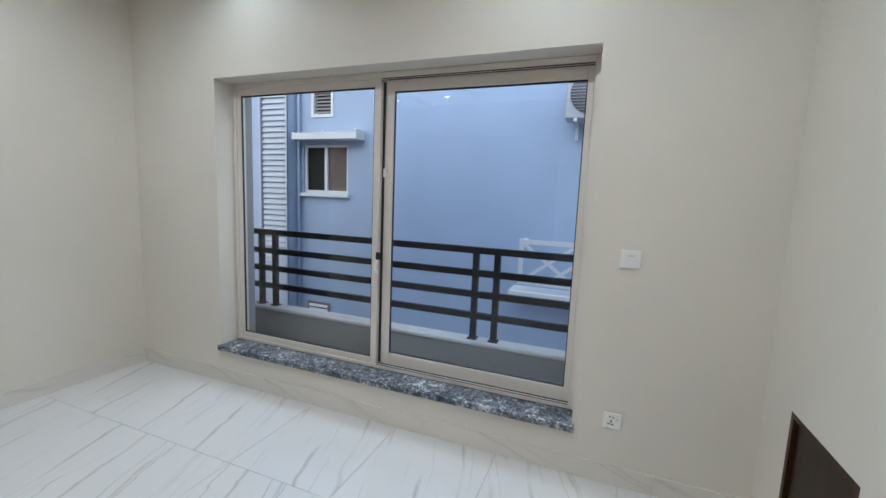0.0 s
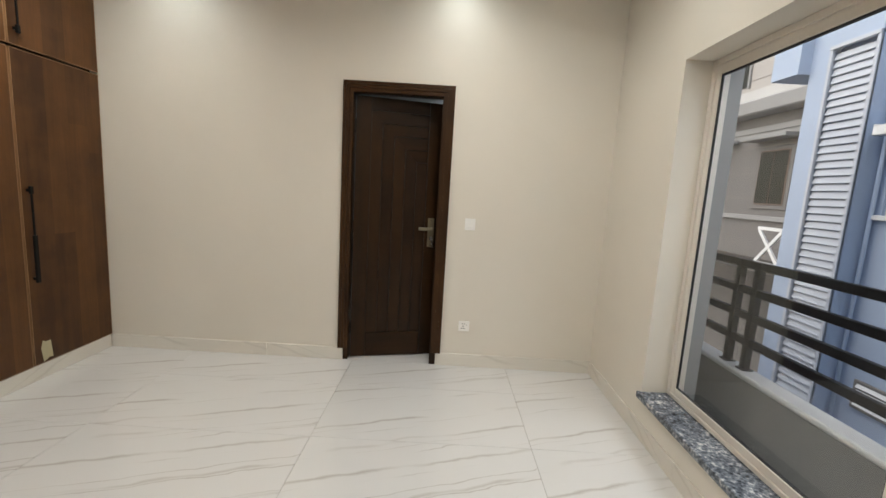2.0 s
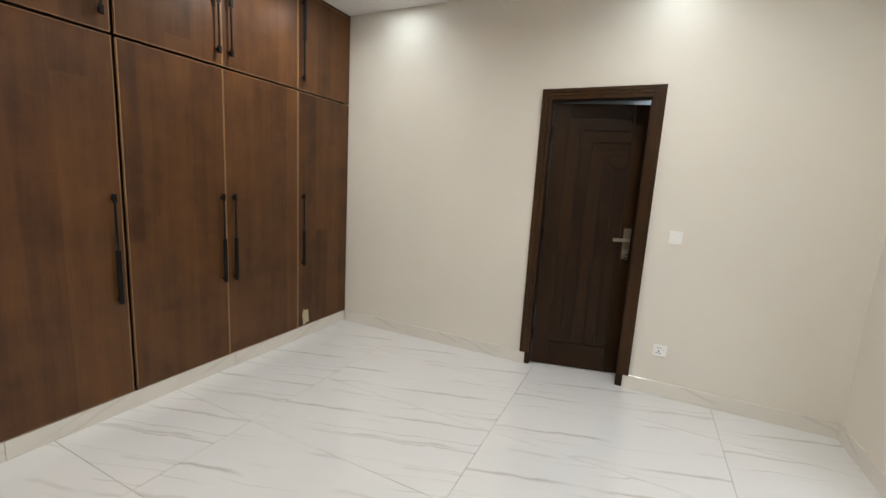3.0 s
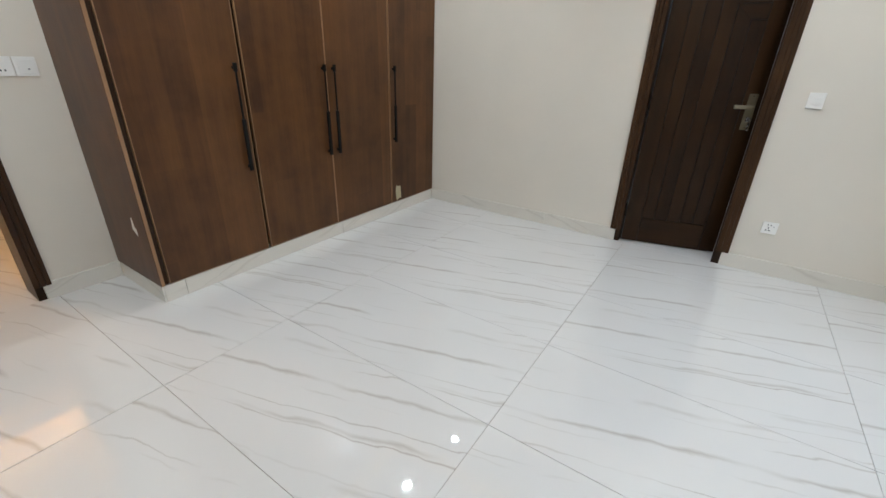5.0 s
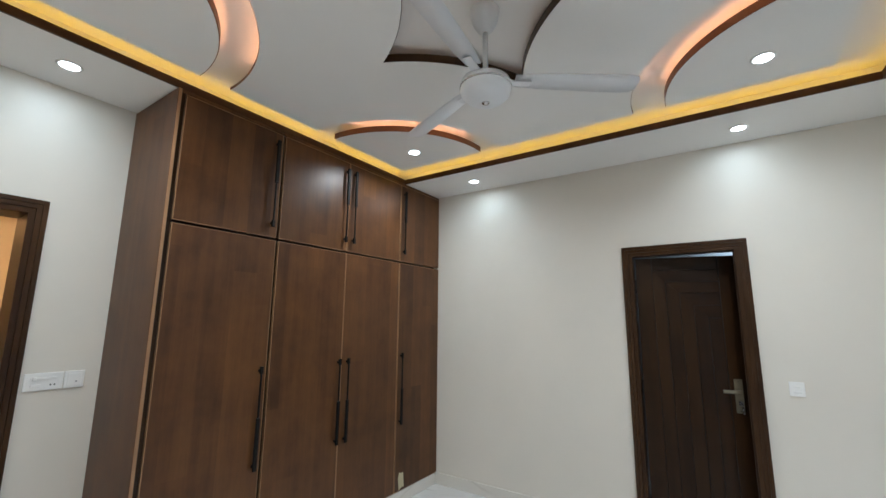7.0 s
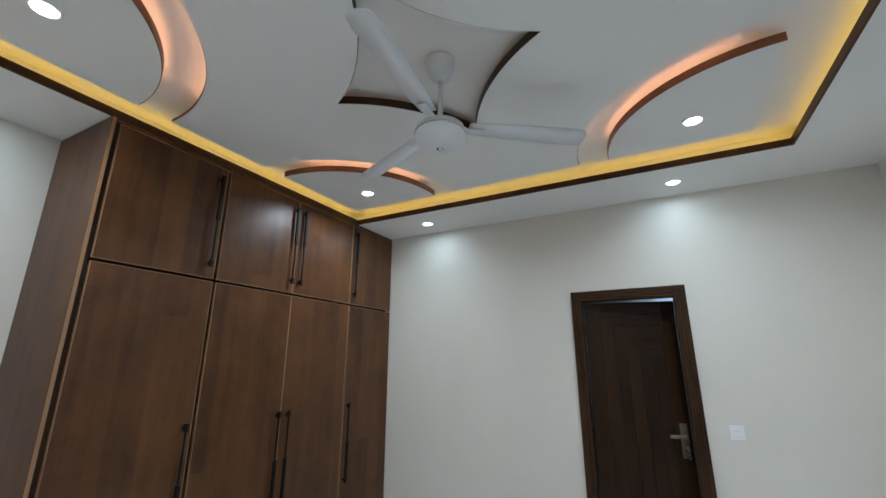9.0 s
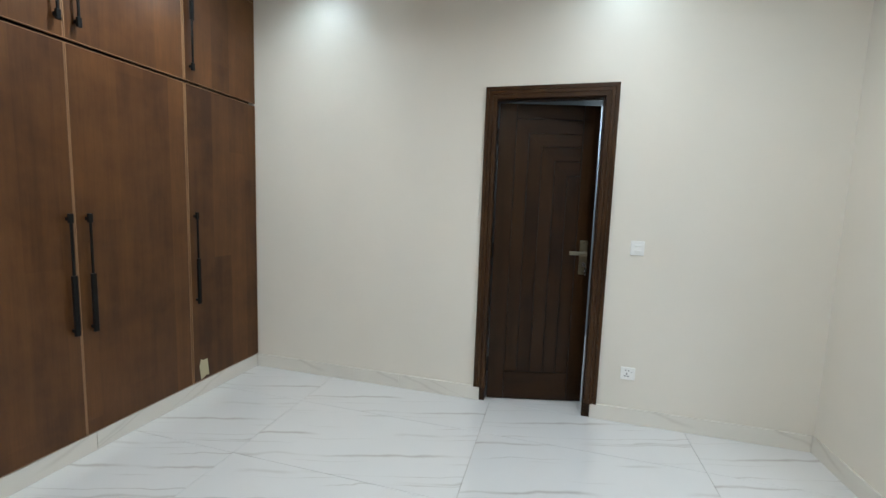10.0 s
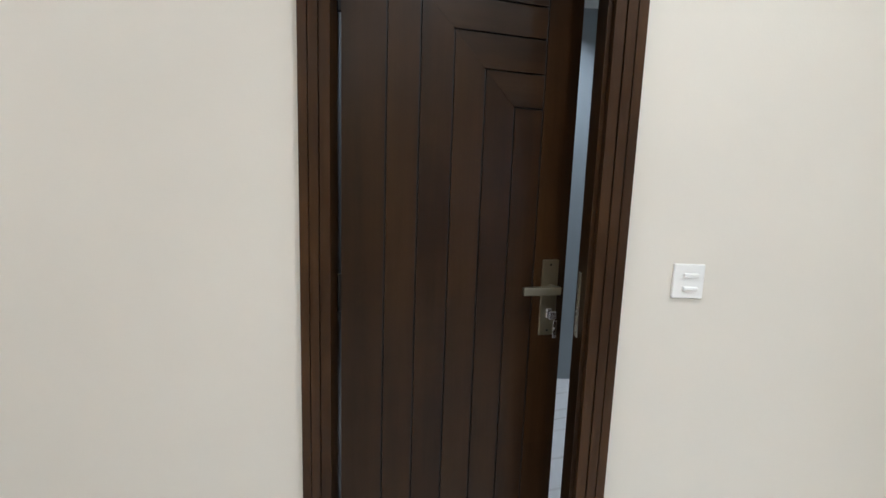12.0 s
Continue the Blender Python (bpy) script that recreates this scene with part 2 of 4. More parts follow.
RUBBER = painted("black_gasket", (0.015, 0.015, 0.016), 0.6)
GRANITE = granite("speckled_granite")
GLASS = clear_glass("window_glass", (0.93, 0.965, 1.0))
GLASS_GREY = clear_glass("grey_window_glass", (0.93, 0.92, 0.90))
PLASTIC = painted("white_plastic", (0.855, 0.84, 0.81), 0.3, 0.01, 90, 0.02)
PLASTIC_GREY = painted("grey_plastic", (0.35, 0.34, 0.33), 0.4)
DARK_HOLE = painted("socket_hole", (0.02, 0.02, 0.02), 0.6)
FAN_WHITE = painted("fan_enamel", (0.74, 0.74, 0.75), 0.35, 0.01, 200, 0.0)
PAPER = painted("torn_paper", (0.47, 0.42, 0.27), 0.8, 0.12, 60)
PAPER_WHITE = painted("white_paper", (0.8, 0.78, 0.74), 0.8)
LED_LENS = glowing("downlight_lens", (0.95, 0.98, 1.0), 14.0)
LED_AMBER = glowing("amber_strip", (1.0, 0.56, 0.05), 6.0)
LED_HALL = glowing("warm_hall_strip", (1.0, 0.56, 0.24), 95.0)
LED_PEACH = glowing("peach_strip", (1.0, 0.44, 0.21), 9.0)
BLUE_GREY = painted("blue_grey_plaster", (0.40, 0.49, 0.645), 0.75, 0.05, 14, 0.03, (0.36, 0.44, 0.58))
OUT_WHITE = painted("white_exterior_paint", (0.76, 0.77, 0.78), 0.6, 0.04)
PARAPET = painted("dark_grey_plaster", (0.21, 0.208, 0.205), 0.7, 0.06, 6, 0.0)
PARAPET_TOP = painted("pale_parapet_cap", (0.52, 0.52, 0.52), 0.7, 0.06, 80, 0.2, (0.36, 0.36, 0.36))
RAIL_BLACK = metal("black_railing_paint", (0.012, 0.012, 0.014), 0.45, 0.0)
RAIL_BLACK.node_tree.nodes["Principled BSDF"].inputs["Specular IOR Level"].default_value = 0.3
SHUTTER = painted("blue_white_shutter_paint", (0.50, 0.54, 0.61), 0.6, 0.04)
# grey stands for the shade inside the fan recess and low vent
FAN_GREY = painted("recess_shade_grey", (0.11, 0.11, 0.12), 0.5)
# white moulding darkened to hold the far house's shade; also greys the facade
OUT_STONE = painted("darkened_white_moulding", (0.27, 0.27, 0.275), 0.7, 0.05, 12, 0.1)
# the far house's shade is put into these two plaster colours
OUT_CREAM = painted("shaded_house_plaster", (0.150, 0.143, 0.143), 0.75, 0.05, 12, 0.1, (0.19, 0.18, 0.178))
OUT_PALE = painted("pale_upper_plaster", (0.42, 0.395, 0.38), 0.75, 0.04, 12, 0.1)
DARK_GLASS = painted("dark_window_glass", (0.028, 0.030, 0.027), 0.3)
DARK_GLASS.node_tree.nodes["Principled BSDF"].inputs["Specular IOR Level"].default_value = 0.04
# condenser white lowered to grey: its shade is put into the colour
AC_GREY = painted("shaded_white_enamel", (0.46, 0.47, 0.49), 0.45, 0.05)
CURTAIN = painted("brown_curtain", (0.14, 0.10, 0.085), 0.8, 0.15, 20)
ROOF_DARK = painted("dark_brown_roof_felt", (0.055, 0.048, 0.045), 0.85, 0.15, 8, 0.2)
CONCRETE = painted("rough_concrete", (0.22, 0.21, 0.20), 0.85, 0.1, 40, 0.4)
BATH_TILE = painted("grey_bath_tile", (0.27, 0.30, 0.32), 0.25, 0.03)
HALL_PAINT = painted("warm_hall_paint", (0.72, 0.63, 0.50), 0.55, 0.03)


# ---- building helpers ----
def add_box(bm, x0, x1, y0, y1, z0, z1, bevel=0.0, segments=1):
    made = bmesh.ops.create_cube(bm, size=1)["verts"]
    for v in made:
        v.co = Vector(((x0 + x1) / 2 + v.co.x * (x1 - x0), (y0 + y1) / 2 + v.co.y * (y1 - y0), (z0 + z1) / 2 + v.co.z * (z1 - z0)))
    if bevel:
        edges = list({e for v in made for e in v.link_edges})
        bmesh.ops.bevel(bm, geom=edges, offset=bevel, segments=segments, affect="EDGES", profile=0.5)
    return bm


def box(*a, **k):
    return add_box(bmesh.new(), *a, **k)


def add_prism(bm, outline, a, b, place=lambda p, q, h: (p, q, h)):
    """A straight prism on a closed outline; place turns outline and height into x, y, z."""
    lo = [bm.verts.new(place(p, q, a)) for p, q in outline]
    hi = [bm.verts.new(place(p, q, b)) for p, q in outline]
    n = len(outline)
    faces = [bm.faces.new(lo), bm.faces.new(hi)]
    for i in range(n):
        faces.append(bm.faces.new((lo[i], lo[(i + 1) % n], hi[(i + 1) % n], hi[i])))
    bmesh.ops.recalc_face_normals(bm, faces=faces)
    return bm


def prism(*a, **k):
    return add_prism(bmesh.new(), *a, **k)


def add_lathe(bm, profile, steps=32, centre=(0, 0)):
    """A solid of revolution round z from (radius, z) pairs, top to bottom."""
    rings = []
    for r, z in profile:
        rings.append([bm.verts.new((centre[0] + r * math.cos(2 * math.pi * i / steps), centre[1] + r * math.sin(2 * math.pi * i / steps), z)) for i in range(steps)])
    for a, b in zip(rings, rings[1:]):
        for i in range(steps):
            bm.faces.new((a[i], a[(i + 1) % steps], b[(i + 1) % steps], b[i])).smooth = True
    bm.faces.new(rings[0])
    bm.faces.new(rings[-1])
    bmesh.ops.recalc_face_normals(bm, faces=bm.faces[:])
    return bm


def mesh_of(name, bm, mat):
    me = bpy.data.meshes.new(name)
    bm.to_mesh(me)
    bm.free()
    me.materials.append(mat)
    return me


def part(name, bm, mat, parent, label=""):
    ob = new(name, mesh_of(name, bm, mat))
    ob.parent = parent
    return tagged(ob, label)


def thing(name, label, category, at=(0, 0, 0), rz=0.0, group=""):
    ob = new(name)
    ob.empty_display_size = 0.05
    ob.matrix_world = pose(*at, 0, 0, rz)
    return tagged(ob, label, category, group)


def setting(name, bm, mat, label=""):
    return tagged(new(name, mesh_of(name, bm, mat)), label, kind="structure")


def solid(name, bm, mat, label, category, at=(0, 0, 0), group=""):
    ob = new(name, mesh_of(name, bm, mat))
    ob.matrix_world = pose(*at)
    return tagged(ob, label, category, group)

# ---- room shell ----
EAST, NORTH, SOUTH, HIGH = 4.03, 4.469, 0.153, 3.06
W0, W1, WB, WT = 0.82, 3.25, 0.232, 2.112
D0, D1, DT = 2.558, 3.213, 2.03
H0, H1, HT = 2.956, 3.72, 2.06

bm = bmesh.new()
for y0, y1, z0, z1 in ((-2.6, D0 - 0.036, -0.12, HIGH), (D0 - 0.036, D1 + 0.036, DT + 0.036, HIGH), (D1 + 0.036, 4.70, -0.12, HIGH)):
    add_box(bm, -0.20, 0, y0, y1, z0, z1)
setting("wall_west", bm, CREAM, "cream painted plaster wall with a bathroom doorway")
bm = bmesh.new()
for x0, x1, z0, z1 in ((0, W0, -0.12, HIGH), (W1, 4.23, -0.12, HIGH), (W0, W1, -0.12, WB), (W0, W1, WT, HIGH)):
    add_box(bm, x0, x1, NORTH, 4.70, z0, z1)
setting("wall_north", bm, CREAM, "cream painted plaster wall with a wide window")
bm = bmesh.new()
for y0, y1, z0, z1 in ((-2.6, 3.76, -0.12, HIGH), (4.21, NORTH, -0.12, HIGH), (3.76, 4.21, -0.12, 0.12), (3.76, 4.21, 0.65, HIGH)):
    add_box(bm, EAST, 4.23, y0, y1, z0, z1)
setting("wall_east", bm, CREAM, "cream painted plaster wall with a low hatch")
bm = bmesh.new()
for x0, x1, z0, z1 in ((0, H0 - 0.036, -0.12, HIGH), (H1 + 0.036, EAST, -0.12, HIGH), (H0 - 0.036, H1 + 0.036, HT + 0.036, HIGH)):
    add_box(bm, x0, x1, -0.05, SOUTH, z0, z1)
setting("wall_south", bm, CREAM, "cream painted plaster wall with an open hall doorway")

# hall beyond the south doorway, bathroom beyond the west door
setting("wall_hall", box(0, EAST, -2.8, -2.6, -0.12, HIGH), HALL_PAINT, "warm lit hall wall")
setting("ceiling_hall", box(0, EAST, -2.6, -0.05, 2.80, 2.88), CEIL_WHITE)
for x0, x1, y0, y1 in ((0.0, EAST, -2.6, -2.44), (0.0, EAST, -0.21, -0.05)):
    setting("trim_hall_cove", box(x0 + 0.002, x1 - 0.002, y0, y1, 2.50, 2.53, bevel=0.003), CEIL_WHITE, "white light ledge along the hall wall")
    strip = thing("led_strip", "warm light strip lying on a hall ledge", "light strip", ((x0 + x1) / 2, (y0 + y1) / 2, 2.53), 0, "hall light strips")
    part("tape", box(-1.95, 1.95, -0.008, 0.008, 0.0, 0.006), LED_HALL, strip, "glowing warm tape")
setting("floor_hall", box(0, EAST, -2.6, SOUTH + 0.02, -0.12, -0.004), TILE, "polished marble hall floor")
bm = bmesh.new()
add_box(bm, -2.0, -1.88, 1.9, 4.7, -0.12, HIGH)
add_box(bm, -1.88, -0.20, 1.9, 2.02, -0.12, HIGH)
add_box(bm, -1.88, -0.20, 4.3, 4.42, -0.12, HIGH)
setting("wall_bathroom", bm, BATH_TILE, "pale grey tiled bathroom walls")
setting("floor_bathroom", box(-1.88, -0.02, 2.02, 4.3, -0.12, -0.014), TILE, "polished white bathroom floor")
setting("ceiling_bathroom", box(-1.88, -0.20, 2.02, 4.3, 2.56, 2.66), CEIL_WHITE)

# floor bed under the tiles
setting("floor", box(0, EAST, SOUTH, NORTH, -0.12, -0.0035), GROUT, "marble tiled floor with thin joints")

# ---- ceiling: raised slab, perimeter soffit, floating panels ----
setting("ceiling", box(0, EAST, SOUTH, NORTH, Z_RAISED, HIGH), CEIL_WHITE, "raised white ceiling above the light coves")
LX0, LX1, LY0, LY1 = 0.558, 3.555, 0.703, 3.918
bm = bmesh.new()
hole, rim = [(LX0, LY0), (LX1, LY0), (LX1, LY1), (LX0, LY1)], [(0, SOUTH), (EAST, SOUTH), (EAST, NORTH), (0, NORTH)]
loops = [[bm.verts.new((*p, z)) for p in pts] for pts, z in ((rim, Z_SOFFIT), (hole, Z_SOFFIT), (hole, Z_SOFFIT + 0.014), (rim, Z_SOFFIT + 0.014))]
for la, lb in zip(loops, loops[1:] + loops[:1]):
    for i in range(4):
        bm.faces.new((la[i], la[(i + 1) % 4], lb[(i + 1) % 4], lb[i]))
bmesh.ops.recalc_face_normals(bm, faces=bm.faces[:])
setting("ceiling_soffit", bm, CEIL_WHITE, "white dropped soffit round the room")
bm = bmesh.new()
cove_backs = ((LX0 - 0.13, LX0 - 0.11, LY0 - 0.13, LY1 + 0.13), (LX1 + 0.11, LX1 + 0.13, LY0 - 0.13, LY1 + 0.13), (LX0 - 0.11, LX1 + 0.11, LY0 - 0.13, LY0 - 0.11), (LX0 - 0.11, LX1 + 0.11, LY1 + 0.11, LY1 + 0.13))
for x0, x1, y0, y1 in cove_backs:
    add_box(bm, x0, x1, y0, y1, Z_SOFFIT + 0.014, Z_RAISED)
setting("ceiling_cove_back", bm, CEIL_WHITE, "white upright back of the light cove")
bm = bmesh.new()
zt0, zt1 = Z_SOFFIT - 0.003, Z_SOFFIT + 0.040
for x0, x1, y0, y1 in ((LX0 - 0.006, LX0 + 0.006, LY0 - 0.006, LY1 + 0.006), (LX1 - 0.006, LX1 + 0.006, LY0 - 0.006, LY1 + 0.006), (LX0 + 0.006, LX1 - 0.006, LY0 - 0.006, LY0 + 0.006), (LX0 + 0.006, LX1 - 0.006, LY1 - 0.006, LY1 + 0.006)):
    add_box(bm, x0, x1, y0, y1, zt0, zt1)
setting("trim_cove", bm, TRIM_BROWN, "brown wooden lip along the lit cove")
zl = Z_SOFFIT + 0.046
for x0, x1, y0, y1 in ((LX0 - 0.060, LX0 - 0.045, LY0, LY1), (LX1 + 0.045, LX1 + 0.060, LY0, LY1), (LX0, LX1, LY0 - 0.060, LY0 - 0.045), (LX0, LX1, LY1 + 0.045, LY1 + 0.060)):
    strip = thing("led_strip", "amber light strip hidden on the cove ledge", "light strip", ((x0 + x1) / 2, (y0 + y1) / 2, zl), 0, "cove light strips")
    hx, hy = (x1 - x0) / 2, (y1 - y0) / 2
    part("tape", box(-hx, hx, -hy, hy, 0.0, 0.006), LED_AMBER, strip, "glowing amber tape")
    part("batten", box(-hx, hx, -hy, hy, Z_SOFFIT + 0.014 - zl, -0.0005), CEIL_WHITE, strip, "white mounting batten")

PX0, PX1, PY0, PY1 = 0.768, 3.33, 0.845, 3.70
CORNERS = [((PX0, PY0), 0, 0.785, 0.955), ((PX1, PY0), 90, 0.815, 0.99), ((PX1, PY1), 180, 0.80, 0.97), ((PX0, PY1), 270, 0.770, 0.958)]
ARC = 28


def arc_points(centre, start, radius, steps=ARC):
    return [(centre[0] + radius * math.cos(radians(start + 90 * i / steps)), centre[1] + radius * math.sin(radians(start + 90 * i / steps))) for i in range(steps + 1)]


def star_points(cx, cy, rx, ry, sag, steps=14):
    tips = [(cx + rx, cy), (cx, cy + ry), (cx - rx, cy), (cx, cy - ry)]
    pts = []
    for i in range(4):
        a, b = Vector(tips[i]), Vector(tips[(i + 1) % 4])
        inward = (Vector((cx, cy)) - (a + b) / 2).normalized()
        for k in range(steps):
            f = k / steps
            p = a.lerp(b, f) + inward * sag * 4 * f * (1 - f)
            pts.append((p.x, p.y))
    return pts


def ribbon(bm, line, thick, z0, z1, closed=False):
    """An upright band that follows a line in plan."""
    n = len(line)
    rows = []
    for i in range(n):
        a = Vector(line[(i - 1) % n] if closed or i else line[0])
        b = Vector(line[(i + 1) % n] if closed or i < n - 1 else line[-1])
        d = (b - a).normalized()
        s = Vector((-d.y, d.x)) * thick / 2
        p = Vector(line[i])
        rows.append([bm.verts.new((*(p + s), z0)), bm.verts.new((*(p - s), z0)), bm.verts.new((*(p - s), z1)), bm.verts.new((*(p + s), z1))])
    for i in range(n if closed else n - 1):
        a, b = rows[i], rows[(i + 1) % n]
        for k in range(4):
            bm.faces.new((a[k], a[(k + 1) % 4], b[(k + 1) % 4], b[k]))
    if not closed:
        bm.faces.new(rows[0])
        bm.faces.new(rows[-1])
    bmesh.ops.recalc_face_normals(bm, faces=bm.faces[:])


STAR = star_points(2.05, 2.29, 0.575, 0.525, 0.075)
bm = bmesh.new()
zp0, zp1 = Z_PANEL, Z_PANEL + 0.014
for centre, start, r_in, r_out in CORNERS:
    add_prism(bm, [centre] + arc_points(centre, start, r_in), zp0, zp1)
setting("ceiling_corner_panel", bm, CEIL_WHITE, "white quarter-round ceiling panels with downlights")
outer = []
for centre, start, r_in, r_out in CORNERS:
    outer += list(reversed(arc_points(centre, start, r_out)))
bm = bmesh.new()
cx0, cy0 = 2.05, 2.29
# main panel: a closed ring between its wavy outline and the star opening
ring_o, ring_i = [], []
star_ang = [math.atan2(q - cy0, p - cx0) for p, q in STAR]


def star_at(angle):
    best = 99
    for i in range(len(STAR)):
        a, b = Vector(STAR[i]) - Vector((cx0, cy0)), Vector(STAR[(i + 1) % len(STAR)]) - Vector((cx0, cy0))
        d = Vector((math.cos(angle), math.sin(angle)))
        den = d.x * (b.y - a.y) - d.y * (b.x - a.x)
        if abs(den) < 1e-9:
            continue
        t = (a.x * (b.y - a.y) - a.y * (b.x - a.x)) / den
        s = (a.x * d.y - a.y * d.x) / den
        if t > 0 and -1e-6 <= s <= 1 + 1e-6:
            best = min(best, t)
    return (cx0 + best * math.cos(angle), cy0 + best * math.sin(angle))


def outer_at(angle):
    best = 99
    for i in range(len(outer)):
        a, b = Vector(outer[i]) - Vector((cx0, cy0)), Vector(outer[(i + 1) % len(outer)]) - Vector((cx0, cy0))
        d = Vector((math.cos(angle), math.sin(angle)))
        den = d.x * (b.y - a.y) - d.y * (b.x - a.x)
        if abs(den) < 1e-9:
            continue
        t = (a.x * (b.y - a.y) - a.y * (b.x - a.x)) / den
        s = (a.x * d.y - a.y * d.x) / den
        if t > 0 and -1e-6 <= s <= 1 + 1e-6:
            best = min(best, t)
    return (cx0 + best * math.cos(angle), cy0 + best * math.sin(angle))


angles = sorted(set([round(math.atan2(q - cy0, p - cx0), 6) for p, q in outer] + [round(a, 6) for a in star_ang]))
rows = []
for a in angles:
    o, i = outer_at(a), star_at(a)
    rows.append([bm.verts.new((*o, zp0)), bm.verts.new((*i, zp0)), bm.verts.new((*i, zp1)), bm.verts.new((*o, zp1))])
for a, b in zip(rows, rows[1:] + rows[:1]):
    for k in range(4):
        bm.faces.new((a[k], a[(k + 1) % 4], b[(k + 1) % 4], b[k]))
bmesh.ops.recalc_face_normals(bm, faces=bm.faces[:])
setting("ceiling_main_panel", bm, CEIL_WHITE, "white floating ceiling panel with a star opening")

bm = bmesh.new()
for centre, start, r_in, r_out in CORNERS:
    ribbon(bm, arc_points(centre, start, r_in + 0.002), 0.004, zp0 + 0.001, zp0 + 0.042)
    ribbon(bm, arc_points(centre, start, r_out - 0.0014), 0.0022, zp0 + 0.003, zp0 + 0.018)
setting("trim_slot", bm, TRIM_WARM, "brown edging along the curved slots, strip glow in its colour")
bm = bmesh.new()
ribbon(bm, STAR, 0.006, zp0 + 0.002, zp0 + 0.045, closed=True)
setting("trim_panel", bm, CASING_V, "dark brown wooden edging round the star opening")
for centre, start, r_in, r_out in CORNERS:
    for radius in (r_in - 0.014, r_out + 0.014):
        bm = bmesh.new()
        ribbon(bm, arc_points(centre, start, radius)[4:-4], 0.010, zp1 + 0.002, zp1 + 0.010)
        solid("led_strip", bm, LED_PEACH, "peach light strip hidden along a curved slot", "light strip", group="slot light strips")


def downlight(x, y, z):
    t = thing("downlight", "round white recessed ceiling downlight switched on", "downlight", (x, y, z), 0, "ceiling downlights")
    ring = [(0.054, 0.0), (0.054, -0.004), (0.050, -0.007), (0.043, -0.006), (0.041, -0.002), (0.041, 0.0)]
    bm = bmesh.new()
    add_lathe(bm, ring, 32)
    part("trim_ring", bm, PLASTIC, t)
    part("lens", add_lathe(bmesh.new(), [(0.041, -0.0015), (0.041, -0.005), (0.030, -0.0062)], 32), LED_LENS, t, "glowing white lens")
    return t


first = downlight(*SOFFIT_SPOTS[0], Z_SOFFIT)
for sx, sy in SOFFIT_SPOTS[1:]:
    copy_thing(first, pose(sx, sy, Z_SOFFIT))
for sx, sy in PANEL_SPOTS:
    copy_thing(first, pose(sx, sy, Z_PANEL))
copy_thing(first, pose(3.6, -1.7, 2.80))
copy_thing(first, pose(-1.5, 3.33, 2.56))


# ---- ceiling fan ----
def ceiling_fan(x, y, turn):
    base = 2.465
    t = thing("ceiling_fan", "white three-bladed ceiling fan hanging at rest", "ceiling fan", (x, y, base))
    top = Z_RAISED - base
    part("canopy", add_lathe(bmesh.new(), [(0.060, top), (0.066, top - 0.006), (0.065, top - 0.028), (0.055, top - 0.070), (0.036, top - 0.104), (0.018, top - 0.118)], 32), FAN_WHITE, t)
    part("rod", add_lathe(bmesh.new(), [(0.012, top - 0.10), (0.012, 0.11)], 16), FAN_WHITE, t)
    part("lower_cup", add_lathe(bmesh.new(), [(0.016, 0.158), (0.028, 0.146), (0.040, 0.130), (0.044, 0.118)], 24), FAN_WHITE, t)
    part("motor", add_lathe(bmesh.new(), [(0.042, 0.122), (0.082, 0.117), (0.106, 0.103), (0.112, 0.085), (0.112, 0.060), (0.106, 0.040), (0.084, 0.020), (0.050, 0.008), (0.020, 0.004)], 40), FAN_WHITE, t)
    part("band", add_lathe(bmesh.new(), [(0.1125, 0.080), (0.1138, 0.078), (0.1138, 0.072), (0.1125, 0.070)], 40), STEEL, t, "thin bright trim band")
    part("end_cap", add_lathe(bmesh.new(), [(0.018, 0.006), (0.016, 0.0), (0.007, -0.004)], 20), STEEL, t, "small bright cap")
    zb = 0.112
    for angle in (turn, turn + 120, turn + 240):
        bm = bmesh.new()
        stations = [(0.13, 0.034), (0.22, 0.043), (0.34, 0.048), (0.52, 0.053), (0.62, 0.054), (0.66, 0.048), (0.676, 0.036), (0.682, 0.020)]
        rows = []
        for r, w in stations:
            tilt = 0.16 * w
            rows.append([bm.verts.new((r, side * w, zb + lift - side * tilt)) for side, lift in ((-1, 0.003), (0, 0.006), (1, 0.003), (1, -0.002), (0, 0.001), (-1, -0.002))])
        for a, b in zip(rows, rows[1:]):
            for k in range(6):
                bm.faces.new((a[k], a[(k + 1) % 6], b[(k + 1) % 6], b[k])).smooth = True
        bm.faces.new(rows[0])
        bm.faces.new(rows[-1])
        bmesh.ops.recalc_face_normals(bm, faces=bm.faces[:])
        bm.transform(Matrix.Rotation(radians(angle), 4, "Z"))
        blade = part("blade", bm, FAN_WHITE, t)
        bm = bmesh.new()
        add_box(bm, 0.088, 0.20, -0.020, 0.020, zb - 0.014, zb - 0.009, 0.002)
        bm.transform(Matrix.Rotation(radians(angle), 4, "Z"))
        part("blade_arm", bm, FAN_WHITE, blade)
    return t


ceiling_fan(1.994, 2.330, 5.8)

